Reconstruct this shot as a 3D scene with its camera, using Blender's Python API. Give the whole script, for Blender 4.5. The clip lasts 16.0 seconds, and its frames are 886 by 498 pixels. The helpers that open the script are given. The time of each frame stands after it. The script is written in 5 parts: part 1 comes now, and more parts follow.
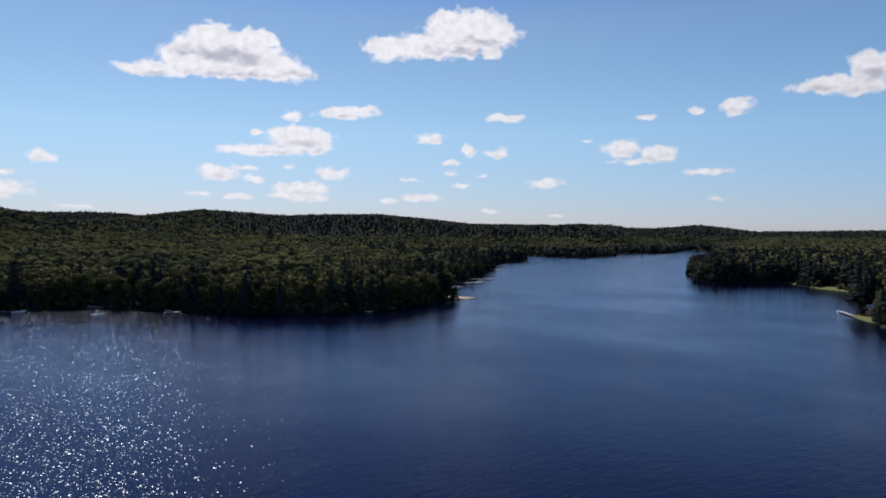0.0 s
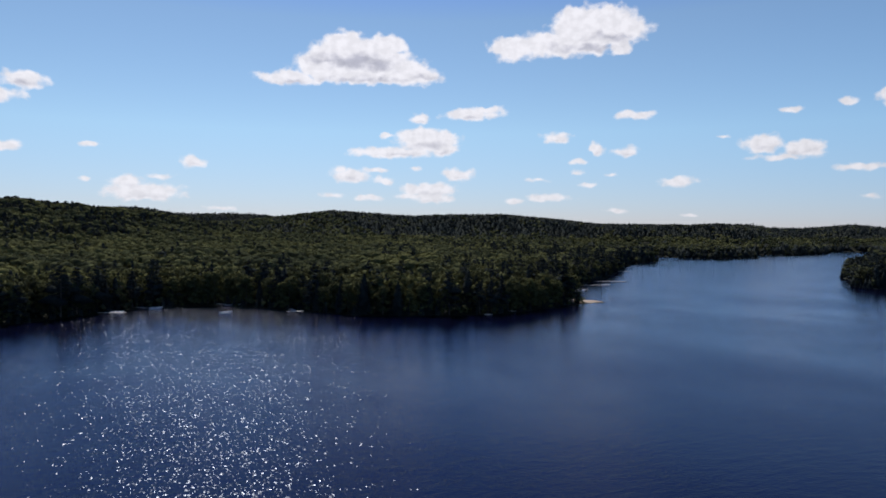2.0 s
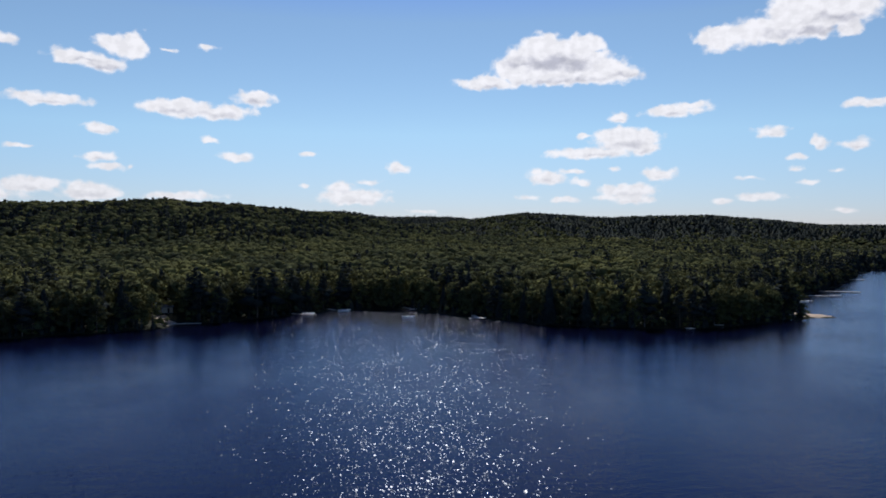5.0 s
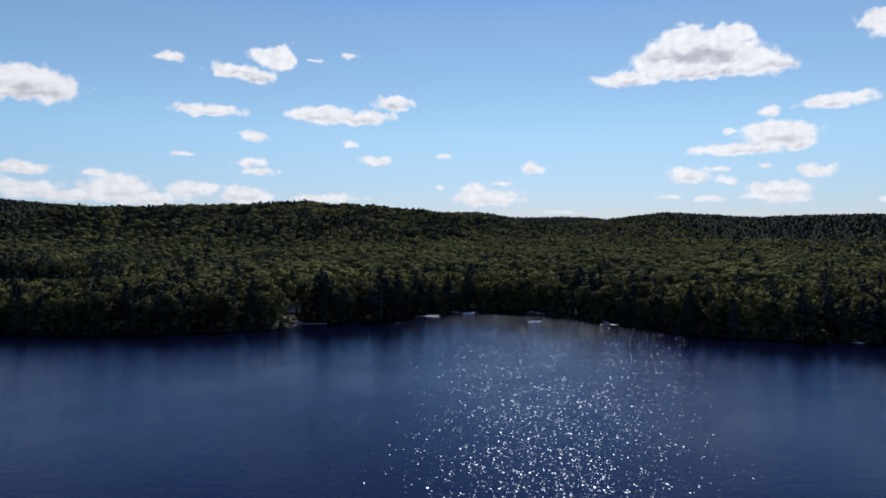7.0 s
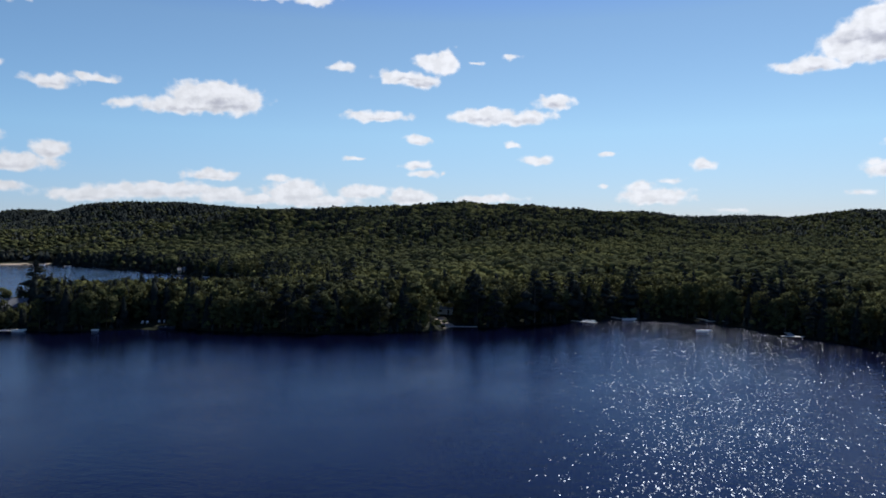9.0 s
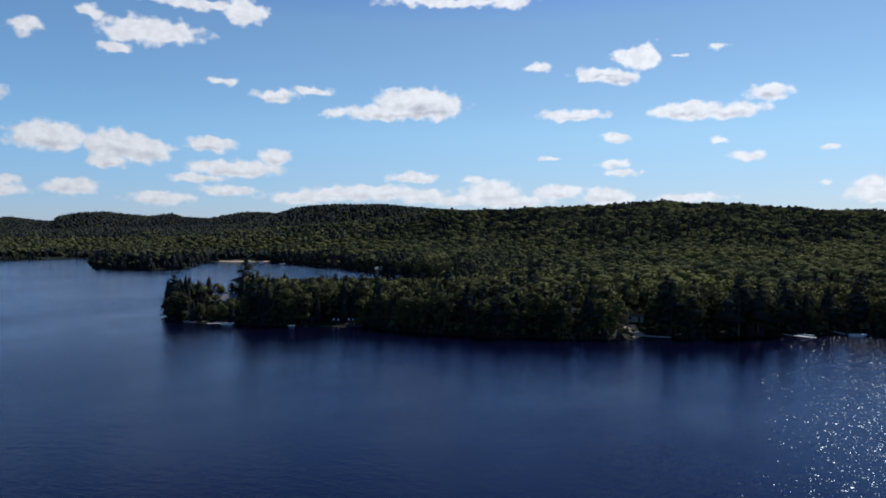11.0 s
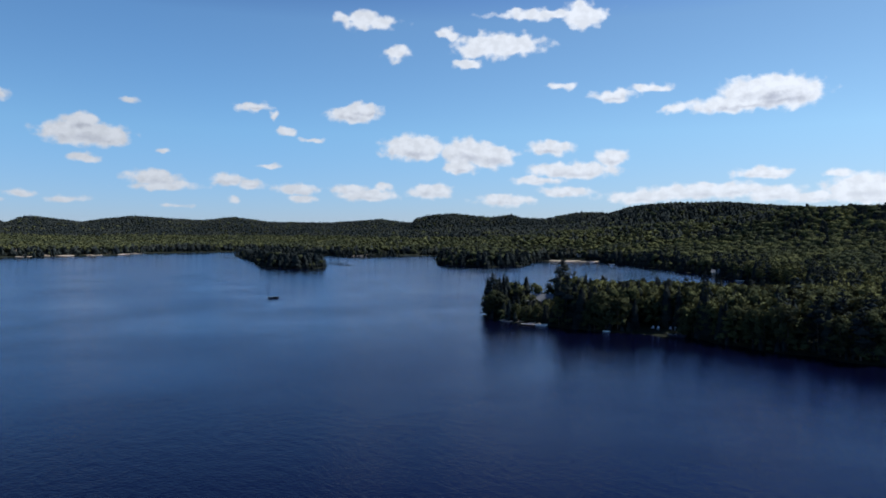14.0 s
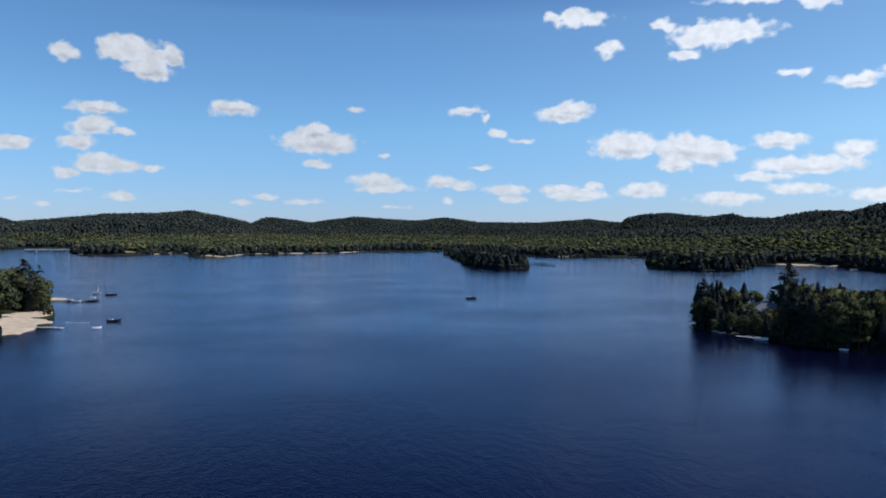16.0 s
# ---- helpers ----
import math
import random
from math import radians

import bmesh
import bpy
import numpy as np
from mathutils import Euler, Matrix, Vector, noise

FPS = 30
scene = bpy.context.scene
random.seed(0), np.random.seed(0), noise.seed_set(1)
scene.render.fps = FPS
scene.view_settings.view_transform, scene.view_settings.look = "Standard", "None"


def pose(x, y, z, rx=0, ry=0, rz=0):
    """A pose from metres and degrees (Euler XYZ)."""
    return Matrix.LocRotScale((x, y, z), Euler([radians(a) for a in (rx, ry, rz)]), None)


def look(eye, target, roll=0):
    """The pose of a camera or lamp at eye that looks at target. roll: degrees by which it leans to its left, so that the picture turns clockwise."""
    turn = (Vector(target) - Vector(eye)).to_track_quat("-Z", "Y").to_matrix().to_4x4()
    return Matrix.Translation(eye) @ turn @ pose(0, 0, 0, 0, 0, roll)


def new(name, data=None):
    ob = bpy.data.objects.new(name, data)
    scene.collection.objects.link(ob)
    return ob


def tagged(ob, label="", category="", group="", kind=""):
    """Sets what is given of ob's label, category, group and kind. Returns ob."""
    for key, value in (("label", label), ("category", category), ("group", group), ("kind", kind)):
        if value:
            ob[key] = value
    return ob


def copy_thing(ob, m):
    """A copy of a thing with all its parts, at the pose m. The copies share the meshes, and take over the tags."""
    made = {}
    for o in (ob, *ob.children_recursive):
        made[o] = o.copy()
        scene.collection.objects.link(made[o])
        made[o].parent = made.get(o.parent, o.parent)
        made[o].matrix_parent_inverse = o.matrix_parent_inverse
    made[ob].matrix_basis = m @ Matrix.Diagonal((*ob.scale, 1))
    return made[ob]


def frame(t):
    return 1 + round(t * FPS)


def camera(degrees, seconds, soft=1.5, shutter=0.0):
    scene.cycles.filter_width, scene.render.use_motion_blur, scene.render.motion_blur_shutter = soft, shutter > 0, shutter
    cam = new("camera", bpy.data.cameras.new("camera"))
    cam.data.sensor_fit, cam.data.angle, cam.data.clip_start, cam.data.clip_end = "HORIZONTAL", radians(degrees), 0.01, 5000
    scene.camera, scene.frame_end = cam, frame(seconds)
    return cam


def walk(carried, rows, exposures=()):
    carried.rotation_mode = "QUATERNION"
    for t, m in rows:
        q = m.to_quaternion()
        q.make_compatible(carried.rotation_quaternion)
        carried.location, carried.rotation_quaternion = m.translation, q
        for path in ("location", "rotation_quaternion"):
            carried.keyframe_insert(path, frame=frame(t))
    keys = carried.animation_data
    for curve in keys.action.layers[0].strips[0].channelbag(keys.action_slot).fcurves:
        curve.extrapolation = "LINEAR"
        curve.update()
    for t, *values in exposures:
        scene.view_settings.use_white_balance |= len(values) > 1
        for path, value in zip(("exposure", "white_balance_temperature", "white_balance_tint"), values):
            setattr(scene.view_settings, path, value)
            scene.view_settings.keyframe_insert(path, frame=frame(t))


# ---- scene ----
cam = camera(63.90, 16.0, soft=1.75)
# seconds, eye, pitch, heading, roll
WAY = [
    (0.0, 0.00, 0.00, 32.00, 88.77, -34.46, 0.21),
    (0.5, 2.03, 2.21, 31.93, 88.76, -32.05, 0.26),
    (1.0, 3.99, 4.42, 31.86, 88.77, -29.48, 0.32),
    (1.5, 5.74, 6.68, 31.87, 88.76, -26.94, 0.24),
    (2.0, 7.45, 9.06, 31.93, 88.75, -24.38, 0.22),
    (2.5, 9.27, 11.54, 32.03, 88.76, -21.83, 0.20),
    (3.0, 11.03, 14.05, 32.11, 88.77, -19.27, 0.23),
    (3.5, 12.62, 16.58, 32.19, 88.79, -16.63, 0.18),
    (4.0, 14.01, 19.21, 32.28, 88.80, -13.98, 0.20),
    (4.2, 14.51, 20.28, 32.31, 88.82, -12.90, 0.18),
    (6.5, 19.61, 32.87, 32.39, 88.90, -0.75, 0.18),
    (7.0, 20.42, 35.55, 32.38, 88.92, 2.12, 0.15),
    (7.5, 20.97, 38.21, 32.34, 88.91, 5.28, 0.11),
    (8.0, 21.47, 40.89, 32.37, 88.93, 8.20, 0.12),
    (8.2, 21.62, 41.94, 32.41, 88.96, 9.44, 0.10),
    (10.3, 22.31, 52.68, 32.92, 88.84, 25.05, 0.04),
    (10.5, 22.29, 53.75, 32.95, 88.89, 26.55, 0.10),
    (11.0, 22.03, 56.48, 32.97, 88.93, 30.67, 0.12),
    (11.5, 21.61, 59.27, 32.96, 88.93, 35.14, 0.17),
    (12.0, 21.00, 62.09, 32.87, 88.93, 39.65, 0.17),
    (12.5, 20.15, 64.93, 32.76, 88.91, 44.16, 0.19),
    (13.0, 18.92, 67.79, 32.68, 88.90, 48.61, 0.17),
    (13.5, 17.35, 70.61, 32.63, 88.88, 52.96, 0.23),
    (14.0, 15.58, 73.36, 32.61, 88.87, 57.28, 0.23),
    (14.5, 13.65, 75.97, 32.61, 88.85, 61.65, 0.22),
    (15.0, 11.64, 78.44, 32.63, 88.82, 65.76, 0.29),
    (15.5, 9.53, 80.70, 32.67, 88.82, 69.82, 0.35),
    (16.0, 7.40, 82.76, 32.72, 88.79, 74.00, 0.37),
]
walk(cam, [(t, pose(x, y, z, p, 0, h) @ pose(0, 0, 0, 0, 0, r)) for t, x, y, z, p, h, r in WAY],
     [(0.0, -0.05, 6050, 16), (7.0, 0.0, 6000, 13), (11.0, 0.0, 5800, 11), (16.0, 0.17, 5650, 10)])

# ------------------------------------------------------------------ sky, sun, clouds
SUN_BEARING, SUN_HEIGHT = -8.7, 46.0  # degrees to the left of north, degrees up
SUN_TO = Vector((-math.sin(radians(SUN_BEARING)) * math.cos(radians(SUN_HEIGHT)),
                 math.cos(radians(SUN_BEARING)) * math.cos(radians(SUN_HEIGHT)), math.sin(radians(SUN_HEIGHT))))

world = bpy.data.worlds.new("sky")
scene.world = world
world.use_nodes = True
wn, wl = world.node_tree.nodes, world.node_tree.links
wn.clear()


def wnode(kind, *links, operation="", noise_dimensions="", data_type="", interpolation_type=""):
    """A node of the sky; links feed its inputs in order, None skips one, numbers are set."""
    n = wn.new(kind)
    if operation:
        n.operation = operation
    if noise_dimensions:
        n.noise_dimensions = noise_dimensions
    if data_type:
        n.data_type = data_type
    if interpolation_type:
        n.interpolation_type = interpolation_type
    for i, a in enumerate(links):
        if a is None:
            continue
        if isinstance(a, bpy.types.NodeSocket):
            wl.new(a, n.inputs[i])
        else:
            n.inputs[i].default_value = a
    return n


def wmath(op, a, b=None, c=None):
    return wnode("ShaderNodeMath", a, b, c, operation=op).outputs[0]


sky_tex = wnode("ShaderNodeTexSky")
sky_tex.sky_type, sky_tex.sun_disc = "NISHITA", False
sky_tex.sun_elevation, sky_tex.sun_rotation = radians(SUN_HEIGHT), radians(-SUN_BEARING)
sky_tex.air_density, sky_tex.dust_density, sky_tex.ozone_density = 1.0, 0.12, 2.4
sky_tex.altitude = 900.0
way = wnode("ShaderNodeTexCoord").outputs["Generated"]
way = wnode("ShaderNodeVectorMath", way, operation="NORMALIZE").outputs[0]
wxyz = wnode("ShaderNodeSeparateXYZ", way)
bearing_now = wmath("MULTIPLY", wmath("ARCTAN2", wmath("MULTIPLY", wxyz.outputs[0], -1.0), wxyz.outputs[1]), 57.2958)
height_now = wmath("MULTIPLY", wmath("ARCSINE", wxyz.outputs[2]), 57.2958)
at_sky = wnode("ShaderNodeCombineXYZ", bearing_now, height_now, 0.0).outputs[0]
# ragged edges: the place is pushed about by two sizes of noise, more so for the high and near clouds
loose = wmath("MULTIPLY_ADD", height_now, 0.030, 0.19)
flat_sky = wnode("ShaderNodeVectorMath", at_sky, (1.0, 1.25, 0), operation="MULTIPLY").outputs[0]
push_a = wnode("ShaderNodeTexNoise", flat_sky, None, 0.5, 1.0, 0.5, noise_dimensions="2D").outputs["Color"]
push_b = wnode("ShaderNodeTexNoise", flat_sky, None, 1.2, 0.6, 0.5, noise_dimensions="2D").outputs["Color"]
push = wnode("ShaderNodeVectorMath", wnode("ShaderNodeVectorMath", push_a, (-0.5, -0.5, 0), operation="ADD").outputs[0], (1.7, 0.9, 0), operation="MULTIPLY").outputs[0]
push = wnode("ShaderNodeVectorMath", wnode("ShaderNodeVectorMath", push_b, (-0.5, -0.5, 0), operation="ADD").outputs[0], (1.0, 0.8, 0), push, operation="MULTIPLY_ADD").outputs[0]
push_scale = wnode("ShaderNodeVectorMath", push, operation="SCALE")
wl.new(loose, push_scale.inputs["Scale"])
at_cloud = wnode("ShaderNodeVectorMath", at_sky, push_scale.outputs[0], operation="ADD").outputs[0]
thick = None


def cloud(bearing, up, half_wide, half_high):
    """One billow of a fair-weather cloud, in degrees."""
    global thick
    s = (1 / (half_wide * 1.12), 1 / (half_high * 1.15), 0)
    o = (-bearing * s[0], -up * s[1], 0)
    n = wnode("ShaderNodeVectorMath", at_cloud, s, o, operation="MULTIPLY_ADD").outputs[0]
    n = wnode("ShaderNodeVectorMath", n, operation="LENGTH").outputs["Value"]
    k = math.sqrt(half_high / 0.45)  # a large billow has as narrow an edge as a small one
    n = wmath("MULTIPLY_ADD", n, k, 1 - k)
    thick = n if thick is None else wnode("ShaderNodeMath", thick, n, 0.25, operation="SMOOTH_MIN").outputs[0]


cloud(-17.0, 13.5, 3.50, 1.75)
cloud(-19.4, 13.1, 3.60, 1.25)
cloud(-15.2, 12.9, 2.60, 1.20)
cloud(-12.3, 11.95, 2.70, 0.56)
cloud(-21.9, 12.4, 2.30, 0.80)
cloud(-16.6, 14.8, 1.70, 0.90)
cloud(-19.6, 14.6, 1.70, 0.90)
cloud(-18.0, 12.4, 5.00, 0.60)
cloud(-36.5, 15.83, 3.70, 1.50)
cloud(-33.8, 14.70, 4.16, 1.01)
cloud(-29.8, 14.47, 1.80, 0.93)
cloud(-38.2, 14.44, 1.26, 0.76)
cloud(-35.1, 16.46, 1.81, 0.83)
cloud(-65.5, 11.45, 1.50, 1.12)
cloud(-62.8, 10.52, 2.39, 0.62)
cloud(-64.7, 10.34, 1.69, 0.68)
cloud(-23.0, 7.44, 2.62, 0.96)
cloud(-20.4, 6.49, 3.85, 0.48)
cloud(-24.4, 6.73, 1.54, 0.53)
cloud(-19.8, 7.80, 0.43, 0.22)
cloud(-26.6, 9.41, 2.45, 0.44)
cloud(-27.9, 9.75, 1.43, 0.35)
cloud(-22.6, 9.07, 1.04, 0.43)
cloud(-16.9, 4.56, 1.65, 0.52)
cloud(-19.0, 4.97, 1.10, 0.22)
cloud(-19.5, 4.24, 0.85, 0.31)
cloud(-16.2, 4.93, 0.74, 0.34)
cloud(-23.3, 3.48, 2.19, 0.58)
cloud(-23.5, 2.81, 1.93, 0.40)
cloud(-18.3, 2.82, 1.18, 0.26)
cloud(-22.0, 3.01, 1.73, 0.27)
cloud(-15.4, 3.02, 0.89, 0.21)
cloud(-25.6, 4.72, 1.33, 0.49)
cloud(-22.2, 5.14, 0.52, 0.18)
cloud(-39.5, 9.21, 1.62, 0.35)
cloud(-50.4, 8.97, 0.76, 0.25)
cloud(-53.9, 9.32, 0.65, 0.29)
cloud(-56.8, 9.48, 1.17, 0.61)
cloud(-48.5, 6.68, 1.37, 0.69)
cloud(-51.3, 6.21, 1.50, 0.60)
cloud(-49.8, 5.65, 2.03, 0.22)
cloud(-54.7, 4.79, 1.68, 0.30)
cloud(-42.8, 4.03, 1.69, 0.36)
cloud(-55.4, 2.71, 0.64, 0.21)
cloud(-33.4, 7.58, 1.18, 0.40)
cloud(-36.6, 6.65, 0.64, 0.54)
cloud(-38.8, 6.38, 0.99, 0.45)
cloud(-35.0, 5.71, 0.68, 0.22)
cloud(-37.6, 4.68, 0.54, 0.23)
cloud(-31.9, 4.25, 0.82, 0.18)
cloud(-35.9, 3.86, 0.68, 0.23)
cloud(-32.9, 2.90, 2.00, 0.32)
cloud(-30.2, 2.57, 0.91, 0.23)
cloud(-38.2, 1.83, 0.82, 0.23)
cloud(-35.0, 4.81, 0.64, 0.23)
cloud(-45.9, 7.30, 0.35, 0.13)
cloud(-43.5, 1.47, 0.62, 0.13)
cloud(14.7, 13.56, 0.86, 0.95)
cloud(12.0, 9.49, 2.38, 0.69)
cloud(8.2, 9.30, 2.06, 0.56)
cloud(6.1, 10.46, 1.47, 0.56)
cloud(7.4, 6.03, 1.29, 0.37)
cloud(11.5, 2.90, 2.65, 0.32)
cloud(9.4, 7.21, 0.55, 0.24)
cloud(-1.5, 3.01, 2.88, 0.66)
cloud(-0.5, 3.73, 1.26, 0.52)
cloud(-2.8, 4.21, 1.03, 0.18)
cloud(2.3, 3.88, 0.37, 0.17)
cloud(-4.9, 5.36, 1.00, 0.44)
cloud(2.0, 6.36, 0.61, 0.21)
cloud(15.1, 4.90, 0.26, 0.15)
cloud(-7.0, 1.88, 0.97, 0.18)
cloud(9.7, 13.95, 0.80, 0.23)
cloud(12.5, 13.49, 0.69, 0.15)
cloud(31.8, 10.35, 2.81, 1.14)
cloud(23.1, 13.22, 1.34, 0.36)
cloud(15.6, 13.57, 1.63, 0.71)
cloud(18.4, 12.48, 2.30, 0.50)
cloud(16.8, 12.17, 1.70, 0.50)
cloud(20.3, 9.46, 2.70, 0.50)
cloud(11.8, 9.40, 2.74, 0.61)
cloud(8.7, 9.34, 2.24, 0.61)
cloud(6.2, 10.48, 1.54, 0.48)
cloud(17.0, 7.62, 1.19, 0.43)
cloud(7.5, 6.04, 1.31, 0.36)
cloud(9.5, 7.21, 0.63, 0.27)
cloud(32.7, 4.62, 1.62, 0.47)
cloud(28.3, 4.51, 0.95, 0.32)
cloud(26.8, 3.42, 2.48, 0.99)
cloud(32.4, 3.15, 2.38, 0.63)
cloud(21.6, 3.48, 2.02, 0.60)
cloud(17.2, 5.62, 1.19, 0.39)
cloud(16.6, 4.94, 1.54, 0.26)
cloud(17.8, 3.12, 2.02, 0.70)
cloud(11.3, 3.00, 2.22, 0.31)
cloud(22.0, 6.10, 0.97, 0.17)
cloud(25.1, 2.76, 3.47, 0.50)
cloud(29.6, 2.85, 2.15, 0.48)
cloud(32.9, 10.64, 3.17, 1.05)
cloud(35.0, 9.74, 4.06, 0.61)
cloud(39.4, 9.65, 1.06, 0.35)
cloud(43.8, 10.78, 1.72, 0.51)
cloud(41.0, 11.32, 1.76, 0.34)
cloud(52.8, 14.83, 3.69, 0.94)
cloud(55.3, 13.40, 1.20, 0.47)
cloud(49.2, 17.02, 4.67, 0.47)
cloud(46.3, 16.88, 1.34, 1.03)
cloud(30.0, 18.14, 5.87, 0.41)
cloud(25.5, 17.87, 1.80, 0.32)
cloud(61.0, 14.21, 1.01, 0.51)
cloud(47.8, 11.62, 1.24, 0.33)
cloud(59.7, 6.96, 2.50, 1.02)
cloud(55.5, 6.62, 2.24, 1.06)
cloud(53.6, 6.31, 2.12, 0.91)
cloud(55.9, 5.38, 1.49, 0.57)
cloud(48.7, 6.87, 1.85, 0.64)
cloud(46.8, 5.17, 3.77, 0.61)
cloud(44.0, 6.12, 1.21, 0.70)
cloud(49.7, 4.36, 2.03, 0.38)
cloud(58.3, 3.55, 1.86, 0.56)
cloud(47.4, 3.42, 2.00, 0.48)
cloud(52.5, 2.80, 2.43, 0.46)
cloud(62.1, 3.79, 0.80, 0.35)
cloud(33.1, 4.64, 2.09, 0.45)
cloud(37.7, 3.39, 4.03, 0.63)
cloud(41.6, 2.99, 3.07, 0.53)
cloud(34.9, 3.50, 2.71, 0.54)
cloud(9.4, 7.18, 0.79, 0.25)
cloud(57.0, 15.68, 0.91, 0.52)
cloud(63.4, 16.53, 2.34, 0.63)
cloud(64.8, 16.78, 1.19, 0.39)
cloud(46.2, 16.79, 1.36, 0.99)
cloud(61.1, 14.14, 1.12, 0.49)
cloud(72.3, 9.78, 1.41, 0.43)
cloud(70.6, 9.19, 0.36, 0.36)
cloud(69.6, 8.03, 0.89, 0.36)
cloud(67.7, 7.42, 0.92, 0.20)
cloud(64.6, 9.43, 2.15, 0.58)
cloud(63.6, 9.78, 1.41, 0.66)
cloud(48.0, 11.65, 1.22, 0.30)
cloud(74.1, 4.20, 1.37, 0.47)
cloud(72.5, 3.87, 1.06, 0.40)
cloud(70.9, 5.34, 0.87, 0.20)
cloud(68.9, 3.52, 1.58, 0.53)
cloud(68.5, 2.83, 1.28, 0.33)
cloud(64.8, 3.64, 1.59, 0.38)
cloud(63.4, 3.16, 2.43, 0.51)
cloud(58.4, 3.48, 1.97, 0.61)
cloud(73.6, 2.64, 0.52, 0.32)
cloud(84.3, 7.26, 2.94, 0.91)
cloud(84.2, 8.00, 1.24, 0.66)
cloud(82.7, 7.01, 1.90, 0.75)
cloud(84.1, 5.49, 1.09, 0.37)
cloud(90.5, 9.58, 2.02, 0.58)
cloud(81.0, 9.72, 0.65, 0.21)
cloud(79.5, 4.17, 2.06, 0.56)
cloud(78.8, 3.58, 2.49, 0.35)
cloud(89.8, 2.34, 0.85, 0.24)
cloud(85.2, 2.45, 1.38, 0.25)
cloud(88.0, 2.83, 1.10, 0.24)
cloud(77.8, 2.12, 1.26, 0.17)
cloud(78.8, 6.16, 0.50, 0.17)
cloud(97.9, 13.25, 2.08, 1.01)
cloud(96.4, 12.02, 1.74, 0.80)
cloud(95.0, 12.94, 0.99, 0.80)
cloud(102.1, 12.51, 0.81, 0.64)
cloud(105.3, 6.09, 1.26, 0.57)
cloud(100.0, 8.92, 1.91, 0.52)
cloud(100.4, 7.62, 1.64, 0.72)
cloud(101.2, 6.45, 1.22, 0.56)
cloud(98.1, 7.37, 0.83, 0.28)
cloud(99.5, 4.94, 2.30, 0.69)
cloud(101.8, 4.22, 0.78, 0.44)
cloud(98.4, 2.60, 1.21, 0.37)
cloud(103.4, 1.90, 0.55, 0.20)
cloud(105.4, 2.31, 0.60, 0.19)
cloud(96.2, 4.75, 0.62, 0.25)
cloud(101.5, 2.95, 1.07, 0.20)
top_thick, thick = thick, None
# shaded bellies
cloud(-17.5, 13.42, 3.73, 0.73)
cloud(-18.8, 13.18, 2.52, 0.49)
cloud(-14.7, 13.40, 1.60, 0.32)
cloud(-35.6, 14.37, 3.17, 0.38)
cloud(-37.4, 14.99, 1.81, 0.38)
cloud(-18.4, 12.08, 4.67, 0.30)
cloud(-12.3, 11.63, 2.03, 0.20)
cloud(-22.8, 12.23, 1.56, 0.29)
cloud(-65.6, 10.95, 1.12, 0.43)
cloud(-63.0, 10.24, 1.79, 0.24)
cloud(-64.8, 10.03, 1.27, 0.26)
cloud(-23.2, 7.01, 1.97, 0.36)
cloud(-20.7, 6.27, 2.89, 0.18)
cloud(-24.5, 6.49, 1.16, 0.20)
cloud(-26.8, 9.21, 1.84, 0.17)
cloud(-22.7, 8.88, 0.78, 0.16)
cloud(-17.0, 4.33, 1.24, 0.20)
cloud(-23.5, 3.22, 1.64, 0.22)
cloud(-23.7, 2.63, 1.45, 0.15)
cloud(-25.7, 4.50, 1.00, 0.19)
cloud(-56.9, 9.21, 0.88, 0.23)
cloud(-48.6, 6.37, 1.03, 0.26)
cloud(-51.4, 5.94, 1.12, 0.23)
cloud(-33.5, 7.40, 0.89, 0.15)
cloud(-36.7, 6.41, 0.48, 0.21)
cloud(-38.9, 6.18, 0.74, 0.17)
cloud(11.8, 9.18, 1.78, 0.26)
cloud(8.0, 9.05, 1.54, 0.21)
cloud(6.0, 10.21, 1.10, 0.21)
cloud(-1.7, 2.71, 2.16, 0.25)
cloud(-0.6, 3.50, 0.95, 0.20)
cloud(-5.0, 5.16, 0.75, 0.17)
cloud(31.6, 9.84, 2.11, 0.43)
cloud(18.2, 12.26, 1.72, 0.19)
cloud(16.7, 11.95, 1.27, 0.19)
cloud(20.1, 9.24, 2.03, 0.19)
cloud(11.6, 9.13, 2.06, 0.23)
cloud(8.5, 9.07, 1.68, 0.23)
cloud(6.1, 10.26, 1.16, 0.18)
cloud(16.9, 7.43, 0.89, 0.16)
cloud(32.6, 4.41, 1.22, 0.18)
cloud(26.6, 2.97, 1.86, 0.38)
cloud(32.2, 2.87, 1.78, 0.24)
cloud(21.4, 3.21, 1.52, 0.23)
cloud(17.1, 5.44, 0.89, 0.15)
cloud(17.6, 2.81, 1.52, 0.27)
cloud(24.8, 2.53, 2.60, 0.19)
cloud(29.4, 2.63, 1.61, 0.18)
cloud(32.6, 10.17, 2.38, 0.40)
cloud(34.7, 9.47, 3.04, 0.23)
cloud(43.7, 10.55, 1.29, 0.19)
cloud(59.5, 6.50, 1.88, 0.39)
cloud(55.3, 6.14, 1.68, 0.40)
cloud(53.4, 5.90, 1.59, 0.35)
cloud(55.8, 5.12, 1.12, 0.22)
cloud(48.6, 6.58, 1.39, 0.24)
cloud(46.5, 4.90, 2.83, 0.23)
cloud(43.9, 5.80, 0.91, 0.27)
cloud(49.5, 4.19, 1.52, 0.14)
cloud(58.2, 3.30, 1.40, 0.21)
cloud(47.2, 3.20, 1.50, 0.18)
cloud(52.3, 2.59, 1.82, 0.17)
cloud(32.9, 4.44, 1.57, 0.17)
cloud(37.4, 3.11, 3.02, 0.24)
cloud(41.4, 2.75, 2.30, 0.20)
